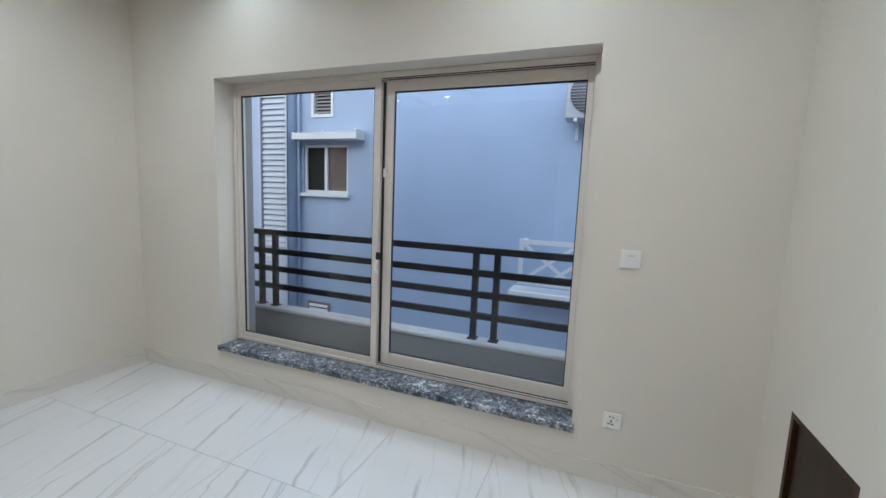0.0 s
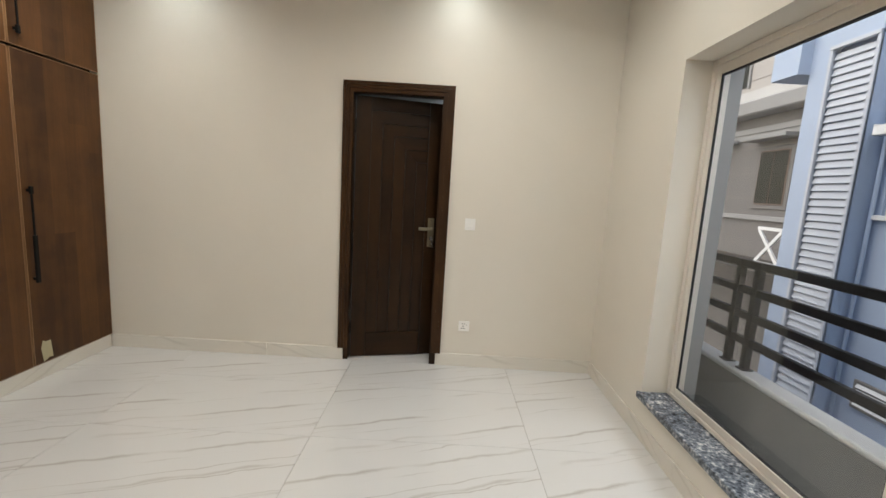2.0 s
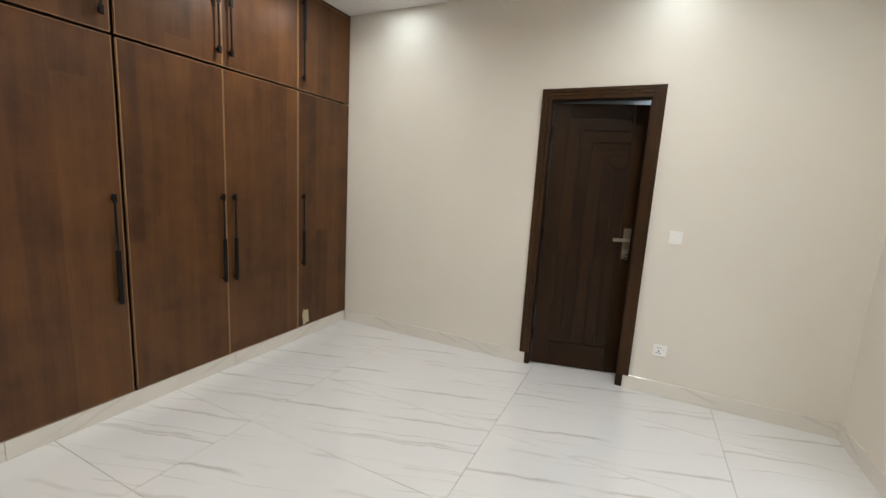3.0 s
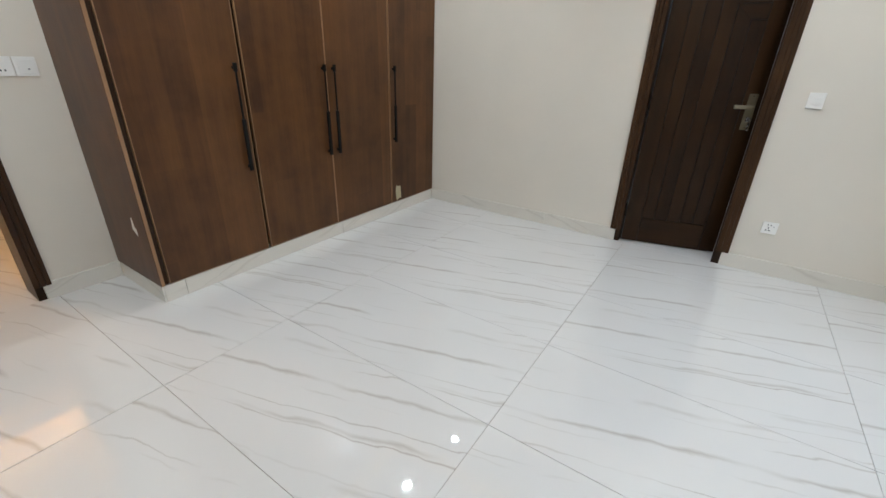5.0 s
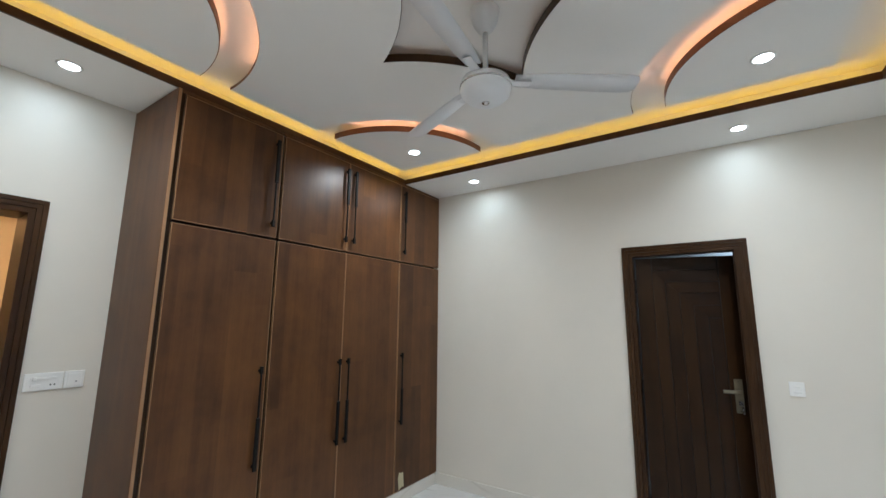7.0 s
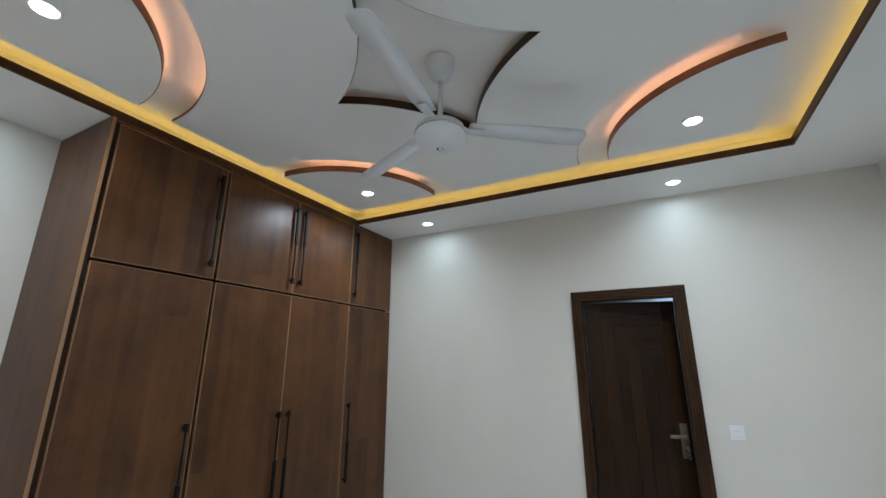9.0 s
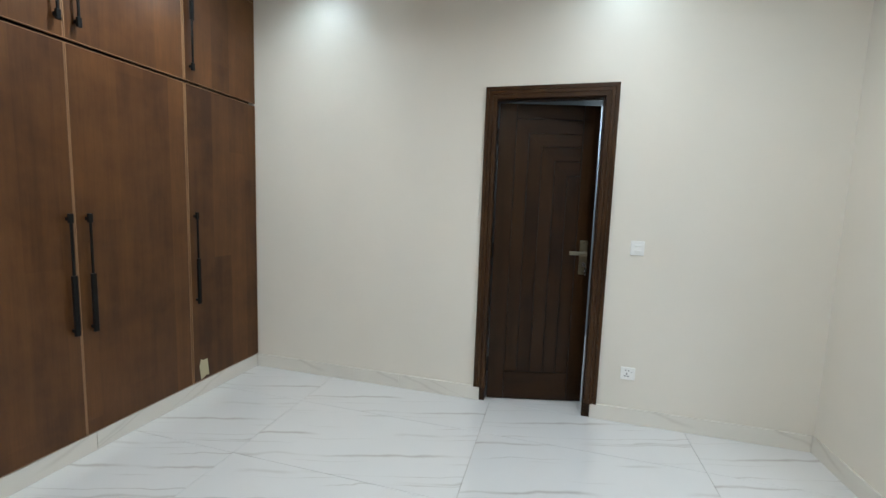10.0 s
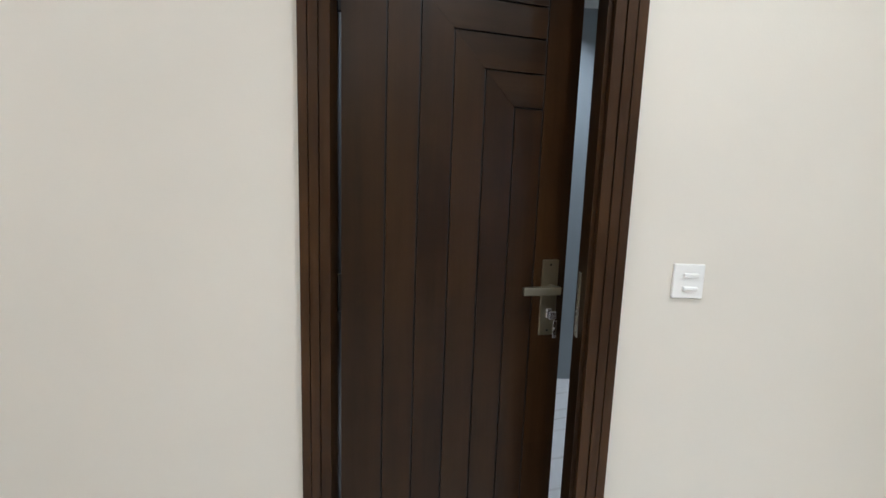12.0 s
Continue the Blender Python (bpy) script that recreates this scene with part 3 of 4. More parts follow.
# ---- doors ----
def casing(a0, a1, top, bottom, to_world):
    """Ribbed timber casing round three sides of an opening; a0 and a1 are its outer edges along the wall."""
    bm = bmesh.new()
    width = 0.075
    for lo, hi, proud in ((0.0, 0.022, 0.020), (0.022, 0.0255, 0.012), (0.0255, 0.0475, 0.0215), (0.0475, 0.051, 0.012), (0.051, width, 0.019)):
        for outline in ([(a0 + lo, bottom), (a0 + lo, top - lo), (a0 + hi, top - hi), (a0 + hi, bottom)],
                        [(a1 - hi, bottom), (a1 - hi, top - hi), (a1 - lo, top - lo), (a1 - lo, bottom)],
                        [(a0 + lo, top - lo), (a1 - lo, top - lo), (a1 - hi, top - hi), (a0 + hi, top - hi)]):
            add_prism(bm, outline, 0.0, proud, to_world)
    return bm


def panelled_leaf(parent, width, height, thick=0.036):
    """Boards proud of a core: nested corner-shaped boards between two stiles. Local y runs from the hinge, the face looks to +x."""
    side = lambda p, q, h: (h, p, q)
    # core is near-black so the grooves between boards look shaded
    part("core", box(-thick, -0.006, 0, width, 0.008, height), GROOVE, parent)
    us = [0.111, 0.197, 0.287, 0.375, 0.463]
    zs = [1.919, 1.828, 1.744, 1.652, 1.560]
    ur, zb, g = 0.549, 0.205, 0.0028

    def board(outline, mat, name="board"):
        part(name, prism(outline, -0.0065, 0.0, side), mat, parent)

    board([(0, 0.008), (us[0] - g, 0.008), (us[0] - g, height), (0, height)], DOOR_V, "stile")
    board([(ur + g, 0.008), (width, 0.008), (width, height), (ur + g, height)], DOOR_V, "stile")
    board([(us[0] + g, zs[0] + g), (ur - g, zs[0] + g), (ur - g, height), (us[0] + g, height)], DOOR_H, "rail")
    board([(us[0] + g, 0.008), (ur - g, 0.008), (ur - g, zb - g), (us[0] + g, zb - g)], DOOR_H, "rail")
    m = 0.0002
    for i in range(4):
        a, b, za, zc = us[i] + g, us[i + 1] - g, zs[i] - g, zs[i + 1] + g
        board([(a, zb + g), (a, za - m), (b, zc - m), (b, zb + g)], DOOR_V)
        board([(a + m, za), (ur - g, za), (ur - g, zc), (b + m, zc)], DOOR_H)
    board([(us[4] + g, zb + g), (us[4] + g, zs[4] - g), (ur - g, zs[4] - g), (ur - g, zb + g)], DOOR_V)


def lever_set(parent, u, z_mid, tip):
    plate = part("back_plate", box(0.0, 0.007, u - 0.026, u + 0.026, z_mid - 0.115, z_mid + 0.115, bevel=0.002), NICKEL, parent, "antique nickel back plate")
    bm = bmesh.new()
    add_box(bm, 0.007, 0.050, u - 0.010, u + 0.010, z_mid + 0.022, z_mid + 0.042, bevel=0.004, segments=2)
    add_box(bm, 0.042, 0.058, u - tip, u + 0.011, z_mid + 0.020, z_mid + 0.044, bevel=0.003, segments=2)
    part("lever", bm, NICKEL, plate)
    bm = bmesh.new()
    add_box(bm, 0.006, 0.016, u - 0.009, u + 0.009, z_mid - 0.062, z_mid - 0.030, bevel=0.003)
    part("lock_cylinder", bm, STEEL, plate)
    bm = bmesh.new()
    add_box(bm, 0.016, 0.036, u - 0.0015, u + 0.0015, z_mid - 0.050, z_mid - 0.040)
    add_box(bm, 0.034, 0.038, u - 0.012, u + 0.012, z_mid - 0.058, z_mid - 0.034, bevel=0.002)
    add_box(bm, 0.033, 0.036, u + 0.004, u + 0.016, z_mid - 0.115, z_mid - 0.062, bevel=0.001)
    part("key", bm, STEEL, plate, "bright key with a spare hanging")
    for dz in (0.100, -0.100):
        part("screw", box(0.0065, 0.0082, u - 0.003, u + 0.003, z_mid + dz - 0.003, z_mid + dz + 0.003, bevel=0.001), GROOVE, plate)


west = lambda p, q, h: (h, p, q)
bm = casing(2.483, 3.287, 2.103, 0.098, west)
setting("trim_door_1", bm, CASING_V, "ribbed brown wooden door casing")
bm = bmesh.new()
for y0, y1, z0, z1 in ((D0 - 0.036, D0, 0, DT + 0.036), (D1, D1 + 0.036, 0, DT + 0.036), (D0, D1, DT, DT + 0.036)):
    add_box(bm, -0.105, 0.0, y0, y1, z0, z1)
for y0, y1, z0, z1 in ((D1 - 0.012, D1, 0, DT), (D0, D1 - 0.012, DT - 0.008, DT)):
    add_box(bm, -0.036, -0.001, y0, y1, z0, z1)
# frame takes the darker door wood: its shadow is put into the colour
setting("door_frame_1", bm, DOOR_V, "brown wooden door frame")
door1 = thing("door", "dark brown wooden panelled door standing ajar", "door", (-0.043, 2.570, 0), 13.5)
panelled_leaf(door1, 0.653, 2.015)
lever_set(door1, 0.602, 1.0215, 0.105)
for z in (0.25, 1.05, 1.80):
    part("hinge", box(-0.012, 0.001, -0.009, 0.001, z - 0.05, z + 0.05, bevel=0.002), BLACK_METAL, door1, "dark metal hinge")
solid("strike_plate", box(-0.0015, 0.0015, -0.012, 0.012, -0.09, 0.09, bevel=0.0005), STEEL, "steel strike plate on the door frame", "strike plate", (-0.06, D1 - 0.0015, 1.03)).matrix_world = pose(-0.075, D1 - 0.002, 1.03, 0, 0, 90)

south = lambda p, q, h: (p, SOUTH + h, q)
setting("trim_door_2", casing(2.883, H1 + 0.073, 2.137, 0.085, south), CASING_V, "ribbed brown wooden door casing")
bm = bmesh.new()
for x0, x1, z0, z1 in ((H0 - 0.036, H0, 0, HT + 0.036), (H1, H1 + 0.036, 0, HT + 0.036), (H0, H1, HT, HT + 0.036)):
    add_box(bm, x0, x1, -0.06, SOUTH, z0, z1)
setting("door_frame_2", bm, DOOR_V, "brown wooden door frame")
# a closed door across the hall
hall_door = thing("door", "closed dark brown wooden door across the hall", "door", (2.66, -2.6, 0))
bm = bmesh.new()
add_box(bm, 0, 0.08, 0, 0.03, 0, 2.28, bevel=0.004)
add_box(bm, 0.92, 1.0, 0, 0.03, 0, 2.28, bevel=0.004)
add_box(bm, 0.08, 0.92, 0, 0.03, 2.20, 2.28, bevel=0.004)
part("frame", bm, CASING_V, hall_door)
part("leaf", box(0.083, 0.917, 0.0, 0.018, 0.01, 2.197, bevel=0.002), DOOR_V, hall_door)

# ---- low hatch in the east wall ----
hatch = thing("wall_hatch", "small dark brown wooden hatch set in the wall", "hatch", (EAST, 3.985, 0.385))
bm = bmesh.new()
for y0, y1, z0, z1 in ((-0.225, -0.203, -0.265, 0.265), (0.203, 0.225, -0.265, 0.265), (-0.203, 0.203, 0.243, 0.265), (-0.203, 0.203, -0.265, -0.243)):
    add_box(bm, 0.0, 0.06, y0, y1, z0, z1)
part("frame", bm, CASING_V, hatch)
part("door_panel", box(0.012, 0.030, -0.190, 0.190, -0.232, 0.232, bevel=0.002), DOOR_V, hatch)
# near-black sheet stands in for the shade in the gap
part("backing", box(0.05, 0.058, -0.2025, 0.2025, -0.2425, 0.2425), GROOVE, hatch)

# ---- window ----
FY = 4.612
window = new("window_1")
tagged(window, "wide champagne aluminium sliding window, closed", kind="structure")
bm = bmesh.new()
for x0, x1, z0, z1 in ((W0 + 0.002, W0 + 0.030, 0.270, WT - 0.002), (W1 - 0.030, W1 - 0.002, 0.270, WT - 0.002), (W0 + 0.030, W1 - 0.030, 0.270, 0.292), (W0 + 0.030, W1 - 0.030, WT - 0.034, WT - 0.002)):
    add_box(bm, x0, x1, FY, FY + 0.085, z0, z1, bevel=0.002)
for y in (FY + 0.010, FY + 0.040, FY + 0.070):
    add_box(bm, W0 + 0.031, W1 - 0.031, y, y + 0.006, 0.292, 0.297)
    add_box(bm, W0 + 0.031, W1 - 0.031, y, y + 0.006, WT - 0.050, WT - 0.034)
part("window_frame", bm, ALU, window)


def sash(x0, x1, z0, z1, y, stile_l, stile_r, rail_b, rail_t, glass=None):
    bm = bmesh.new()
    for a, b, c, d in ((x0, x0 + stile_l, z0, z1), (x1 - stile_r, x1, z0, z1), (x0 + stile_l, x1 - stile_r, z0, z0 + rail_b), (x0 + stile_l, x1 - stile_r, z1 - rail_t, z1)):
        add_box(bm, a, b, y, y + 0.026, c, d, bevel=0.003, segments=2)
    s = part("sash", bm, ALU, window)
    bm = bmesh.new()
    gx0, gx1, gz0, gz1 = x0 + stile_l, x1 - stile_r, z0 + rail_b, z1 - rail_t
    for a, b, c, d in ((gx0, gx0 + 0.005, gz0, gz1), (gx1 - 0.005, gx1, gz0, gz1), (gx0 + 0.005, gx1 - 0.005, gz0, gz0 + 0.005), (gx0 + 0.005, gx1 - 0.005, gz1 - 0.008, gz1)):
        add_box(bm, a, b, y + 0.006, y + 0.020, c, d)
    part("gasket", bm, RUBBER, s)
    pane = part("pane", box(gx0 + 0.003, gx1 - 0.003, y + 0.011, y + 0.016, gz0 + 0.003, gz1 - 0.006), glass or GLASS, s, "clear window glass")
    pane.visible_shadow = False
    return s


sash_l = sash(W0 + 0.030, 2.012, 0.292, WT - 0.038, FY + 0.008, 0.036, 0.046, 0.040, 0.044, GLASS_GREY)
sash_r = sash(1.996, W1 - 0.032, 0.296, WT - 0.046, FY + 0.044, 0.087, 0.032, 0.072, 0.058)
bm = bmesh.new()
add_box(bm, 2.002, 2.034, FY - 0.008, FY + 0.012, 0.982, 1.028, bevel=0.004)
latch = part("latch", bm, RUBBER, sash_l, "black latch block")
bm = bmesh.new()
for i in range(7):
    f = i / 6
    y = FY - 0.004 - 0.020 * math.sin(math.pi * f)
    add_box(bm, 2.000, 2.018, y, y + 0.006, 0.985 - 0.013 * (i + 1), 0.985 - 0.013 * i + 0.001, bevel=0.001)
part("pull_handle", bm, PLASTIC, sash_l, "white curved pull")
part("stop_block", box(2.024, 2.048, FY + 0.026, FY + 0.0445, 1.495, 1.548, bevel=0.003), PLASTIC, sash_r, "white plastic stop block")
part("brush_seal", box(2.0125, 2.026, FY + 0.036, FY + 0.0435, 0.300, WT - 0.050), RUBBER, sash_r, "black brush seal")
# solid black strips on the frame stand in for shade in open tracks
bm = bmesh.new()
add_box(bm, 2.014, W1 - 0.034, FY + 0.0162, FY + 0.0398, 0.2921, 0.2936)
add_box(bm, 2.014, W1 - 0.034, FY + 0.0008, FY + 0.0095, 0.2921, 0.2932)
add_box(bm, 2.014, W1 - 0.034, FY + 0.0070, FY + 0.0097, WT - 0.0390, WT - 0.0345)
add_box(bm, 2.014, W1 - 0.034, FY + 0.0070, FY + 0.0097, WT - 0.0490, WT - 0.0445)
part("track_groove", bm, RUBBER, window, "black strips painted as the open track's shade")
setting("window_sill", box(W0 - 0.012, W1 + 0.012, 4.442, FY + 0.09, 0.232, 0.268, bevel=0.006, segments=2), GRANITE, "polished grey speckled granite window sill")


# ---- built-in wardrobe ----
FRONT, WTOP, SPLIT, PL = 0.716, 2.792, 2.042, 0.100


def bar_handle(parent, x, z0, z1, upright):
    """Black bar pull: a slim half and a broad half. upright: broad half below."""
    mid = (z0 + z1) / 2
    y = FRONT + 0.030
    slim = (mid, z1) if upright else (z0, mid)
    broad = (z0, mid) if upright else (mid, z1)
    end = z1 if upright else z0
    bm = bmesh.new()
    add_box(bm, x - 0.005, x + 0.005, y - 0.008, y + 0.002, slim[0], slim[1], bevel=0.0015)
    add_box(bm, x - 0.011, x + 0.011, y - 0.010, y + 0.006, broad[0], broad[1], bevel=0.002)
    e0, e1 = (end - 0.045, end) if upright else (end, end + 0.045)
    add_box(bm, x - 0.010, x + 0.010, y - 0.012, y + 0.004, e0, e1, bevel=0.002)
    for z in (z0 + 0.025, z1 - 0.025):
        add_box(bm, x - 0.006, x + 0.006, FRONT, y - 0.006, z - 0.008, z + 0.008)
    part("handle", bm, BLACK_METAL, parent, "black metal bar handle")


def wardrobe_unit(name_label, x0, x1, doors, side=None):
    """doors: (left, right, handle x). A lower and an upper row of doors on one carcass."""
    t = thing("wardrobe", name_label, "wardrobe", ((x0 + x1) / 2, 0.44, PL), 0, "built-in wardrobe units")
    inv = t.matrix_world.inverted()
    made = [part("carcass", box(x0, x1, SOUTH + 0.002, FRONT - 0.060, PL, WTOP), WALNUT_IN, t, "recessed carcass, colour darkened as shade in the door gaps")]
    if side:
        made.append(part("filler_strip", box(XL + 0.0015, side[0] - 0.0015, FRONT - 0.060, FRONT - 0.010, PL + 0.002, WTOP - 0.002), DOOR_V, t, "recessed dark brown filler strip"))
        p = part("side_panel", box(side[0], side[1], SOUTH + 0.002, FRONT + 0.002, PL, WTOP, bevel=0.0015), WALNUT, t)
        made.append(p)
        part("edge_band", box(side[0] + 0.002, side[1] - 0.002, FRONT + 0.002, FRONT + 0.0032, PL + 0.002, WTOP - 0.002), EDGE_TAN, p, "tan edge band")
    for a, b, hx in doors:
        for z0, z1, h0, h1, up in ((PL + 0.004, SPLIT - 0.009, 0.642, 1.240, True), (SPLIT + 0.009, WTOP - 0.024, 2.115, 2.708, False)):
            d = part("door", box(a + 0.0046, b - 0.0046, FRONT - 0.018, FRONT, z0 + 0.003, z1 - 0.003, bevel=0.0008), WALNUT, t)
            made.append(d)
            bm = bmesh.new()
            for e0, e1, f0, f1 in ((a + 0.0008, a + 0.0044, z0, z1), (b - 0.0044, b - 0.0008, z0, z1), (a + 0.0044, b - 0.0044, z0, z0 + 0.0028), (a + 0.0044, b - 0.0044, z1 - 0.0028, z1)):
                add_box(bm, e0, e1, FRONT - 0.018, FRONT + 0.0006, f0, f1)
            part("edge_band", bm, EDGE_TAN, d, "tan edge band")
            bar_handle(d, hx, h0, h1, up)
    made.append(part("top_filler", box(x0, x1, FRONT - 0.016, FRONT - 0.004, WTOP - 0.020, WTOP), WALNUT, t))
    # meshes are laid out in room coordinates; bring them to the base of the unit
    for o in made:
        for child in (o, *o.children):
            child.data.transform(inv)
    return t


S1, S2, S3, XL = 1.876, 1.268, 0.624, 2.512
wardrobe_unit("tall walnut wardrobe unit with an exposed side panel", S1, 2.555, [(S1 + 0.010, XL - 0.001, 1.932)], (XL + 0.024, 2.556))
wardrobe_unit("tall walnut double wardrobe unit with black bar handles", S3, S1, [(S2 + 0.001, S1 - 0.010, 1.302), (S3 + 0.005, S2 - 0.001, 1.216)])
wardrobe_unit("tall walnut wardrobe unit against the corner", 0.002, S3, [(0.006, S3 - 0.005, 0.581)])
bm = bmesh.new()
add_prism(bm, [(0.496, 0.122), (0.520, 0.128), (0.562, 0.108), (0.574, 0.205), (0.560, 0.252), (0.540, 0.240), (0.507, 0.240)], FRONT + 0.0006, FRONT + 0.0014, lambda p, q, h: (p, h, q))
solid("paper_sticker", bm, PAPER, "torn tan paper sticker on a wardrobe door", "sticker")
bm = bmesh.new()
add_prism(bm, [(0.555, 0.405), (0.602, 0.375), (0.606, 0.415), (0.588, 0.425), (0.580, 0.478), (0.566, 0.470)], 2.5565, 2.5575, lambda p, q, h: (h, p, q))
solid("paper_sticker", bm, PAPER_WHITE, "torn white sticker scrap on the wardrobe side", "sticker")


# ---- switches and sockets ----
def wall_plate(label, category, at, rz, w, h, kind):
    """A plate on the wall; local x runs along the wall, the plate faces -y."""
    t = thing("wall_socket" if kind == "socket" else "light_switch", label, category, at, rz)
    part("plate", box(-w / 2, w / 2, -0.009, 0.0, -h / 2, h / 2, bevel=0.003, segments=2), PLASTIC, t)
    if kind == "two":
        for z in (0.016, -0.018):
            part("rocker", box(-0.016, 0.022, -0.016, -0.008, z - 0.005, z + 0.005, bevel=0.002), PLASTIC, t)
    if kind == "one":
        part("rocker", box(-0.024, 0.024, -0.012, -0.008, -0.026, 0.026, bevel=0.0015), PLASTIC, t)
        part("indicator", box(-0.010, 0.010, -0.0125, -0.0115, 0.014, 0.017), PLASTIC_GREY, t)
    if kind == "socket":
        for x, z, a, b in ((-0.013, 0.021, 0.0036, 0.0028), (0.003, 0.020, 0.0036, 0.0028), (-0.006, -0.001, 0.0028, 0.0068), (-0.017, -0.016, 0.0055, 0.0026), (0.001, -0.017, 0.0055, 0.0026)):
            part("pin_hole", box(x - a, x + a, -0.0098, -0.0088, z - b, z + b), DARK_HOLE, t)
        part("indicator", box(0.018, 0.024, -0.0098, -0.0088, 0.008, 0.014), PLASTIC_GREY, t, "small grey mark")
    if kind == "dimmer":
        part("slider_track", box(-0.052, 0.050, -0.0125, -0.0085, 0.010, 0.022, bevel=0.001), PLASTIC, t)
        part("slider", box(-0.046, -0.030, -0.016, -0.0085, 0.006, 0.026, bevel=0.002), PLASTIC, t)
        for x in (0.028, 0.044):
            part("pin_hole", box(x - 0.003, x + 0.003, -0.0098, -0.0088, -0.022, -0.014), DARK_HOLE, t)
        part("rocker", box(-0.050, -0.010, -0.012, -0.008, -0.028, -0.012, bevel=0.001), PLASTIC, t)
    if kind == "blank":
        part("rocker", box(-0.030, 0.030, -0.0115, -0.008, -0.032, 0.032, bevel=0.0015), PLASTIC, t)
        part("indicator", box(0.004, 0.012, -0.0122, -0.0112, -0.016, -0.008), PLASTIC_GREY, t)
    return t


wall_plate("white square wall switch with two rockers", "switch", (0, 3.455, 1.121), 90, 0.078, 0.088, "two")
wall_plate("white square wall socket with pin holes", "socket", (0, 3.460, 0.327), 90, 0.084, 0.080, "socket")
wall_plate("white square wall switch beside the window", "switch", (3.450, NORTH, 1.136), 0, 0.088, 0.086, "one")
wall_plate("white square wall socket beside the window", "socket", (3.438, NORTH, 0.332), 0, 0.084, 0.080, "socket")
wall_plate("white double plate with a fan dimmer slider", "switch", (2.789, SOUTH, 1.199), 180, 0.154, 0.088, "dimmer")
wall_plate("white square wall switch beside the wardrobe", "switch", (2.666, SOUTH, 1.199), 180, 0.086, 0.088, "blank")

# ---- outside: balcony ----
setting("balcony_floor", box(-6.0, 7.0, 4.70, 5.30, -0.30, -0.06), CONCRETE, "rough concrete balcony floor")
bm = bmesh.new()
add_box(bm, -6.0, 7.0, 5.105, 5.215, -0.06, 0.345)
setting("balcony_parapet", bm, PARAPET, "dark grey low balcony parapet")
setting("balcony_cap", box(-6.0, 7.0, 5.095, 5.225, 0.345, 0.380, bevel=0.012, segments=2), PARAPET_TOP, "pale rounded parapet cap")
rail = thing("balcony_railing", "black painted steel railing on the balcony parapet", "railing", (1.6, 5.16, 0.380))
for z in (1.025, 0.862, 0.708, 0.552):
    part("rail", box(-7.4, 5.2, -0.016, 0.016, z - 0.380 - 0.024, z - 0.380 + 0.024, bevel=0.003), RAIL_BLACK, rail)
for px in (-3.35, -3.20, -1.40, -1.24, 0.520, 0.672, 2.497, 2.652, 4.45, 4.60):
    p = part("post", box(px - 1.6 - 0.021, px - 1.6 + 0.021, -0.021, 0.021, 0.0, 0.667, bevel=0.003), RAIL_BLACK, rail)
    part("foot", box(px - 1.6 - 0.034, px - 1.6 + 0.034, -0.034, 0.034, 0.0, 0.010, bevel=0.002), RAIL_BLACK, p)

# ---- outside: house across the gap ----
NB = 7.95
house = thing("house", "blue-grey plastered neighbouring house close by", "house", (0.5, NB, -3.5))
hw = lambda x0, x1, y0, y1, z0, z1, **k: box(x0 - 0.5, x1 - 0.5, y0 - NB, y1 - NB, z0 + 3.5, z1 + 3.5, **k)


def hwj(boxes, bevel=0.0):
    bm = bmesh.new()
    for x0, x1, y0, y1, z0, z1 in boxes:
        add_box(bm, x0 - 0.5, x1 - 0.5, y0 - NB, y1 - NB, z0 + 3.5, z1 + 3.5, bevel=bevel)
    return bm


wx0, wx1, wz0, wz1 = -1.37, -0.51, 1.37, 2.15
VX0, VX1, VZ0, VZ1 = -1.26, -0.83, -0.76, -0.44
vx0, vx1, vz0, vz1 = -1.21, -0.78, 2.57, 3.0
part("wall", hwj([(-2.32, wx0, NB, NB + 0.25, -3.5, 4.6), (wx1, 9.0, NB, NB + 0.25, -3.5, 4.6), (wx0, wx1, NB, NB + 0.25, -3.5, wz0), (wx0, wx1, NB, NB + 0.25, wz1, vz0),
                    (wx0, vx0, NB, NB + 0.25, vz0, vz1), (vx1, wx1, NB, NB + 0.25, vz0, vz1), (wx0, wx1, NB, NB + 0.25, vz1, 4.6)]), BLUE_GREY, house)
part("side_wall", hwj([(-2.32, -2.07, NB + 0.25, NB + 6, -3.5, 4.6)]), BLUE_GREY, house)
part("roof_slab", hwj([(-2.6, 9.0, NB - 0.35, NB + 6, 4.6, 4.85)]), OUT_WHITE, house)
pier = part("pier", hwj([(-2.32, -2.07, 7.70, NB, -3.5, 4.6), (-1.52, -1.485, 7.70, NB, -3.5, 4.6), (-2.07, -1.52, 7.82, NB, -3.5, 3.30), (-2.07, -1.52, 7.70, NB, 3.30, 4.6)]), BLUE_GREY, house)
part("overhang", hwj([(-2.75, -2.32, 7.55, NB + 2.0, 3.05, 4.6)]), BLUE_GREY, house)
frame_s = part("shutter_frame", hwj([(-2.07, -2.03, 7.685, 7.72, -1.6, 3.25), (-1.525, -1.485, 7.685, 7.72, -1.6, 3.25), (-2.07, -1.485, 7.675, 7.73, 3.25, 3.295)], 0.004), SHUTTER, house, "bluish white shutter frame")
slat_mesh = None
z = -1.55
while z < 3.2:
    if slat_mesh is None:
        bm = bmesh.new()
        add_box(bm, -0.252, 0.252, -0.007, 0.007, -0.042, 0.042, bevel=0.003)
        bm.transform(Matrix.Rotation(radians(-20), 4, "X"))
        slat_mesh = mesh_of("slat", bm, SHUTTER)
    o = new("slat", slat_mesh)
    o.parent = frame_s
    o.location = (-1.777 - 0.5, 7.735 - NB, z + 3.5)
    z += 0.089
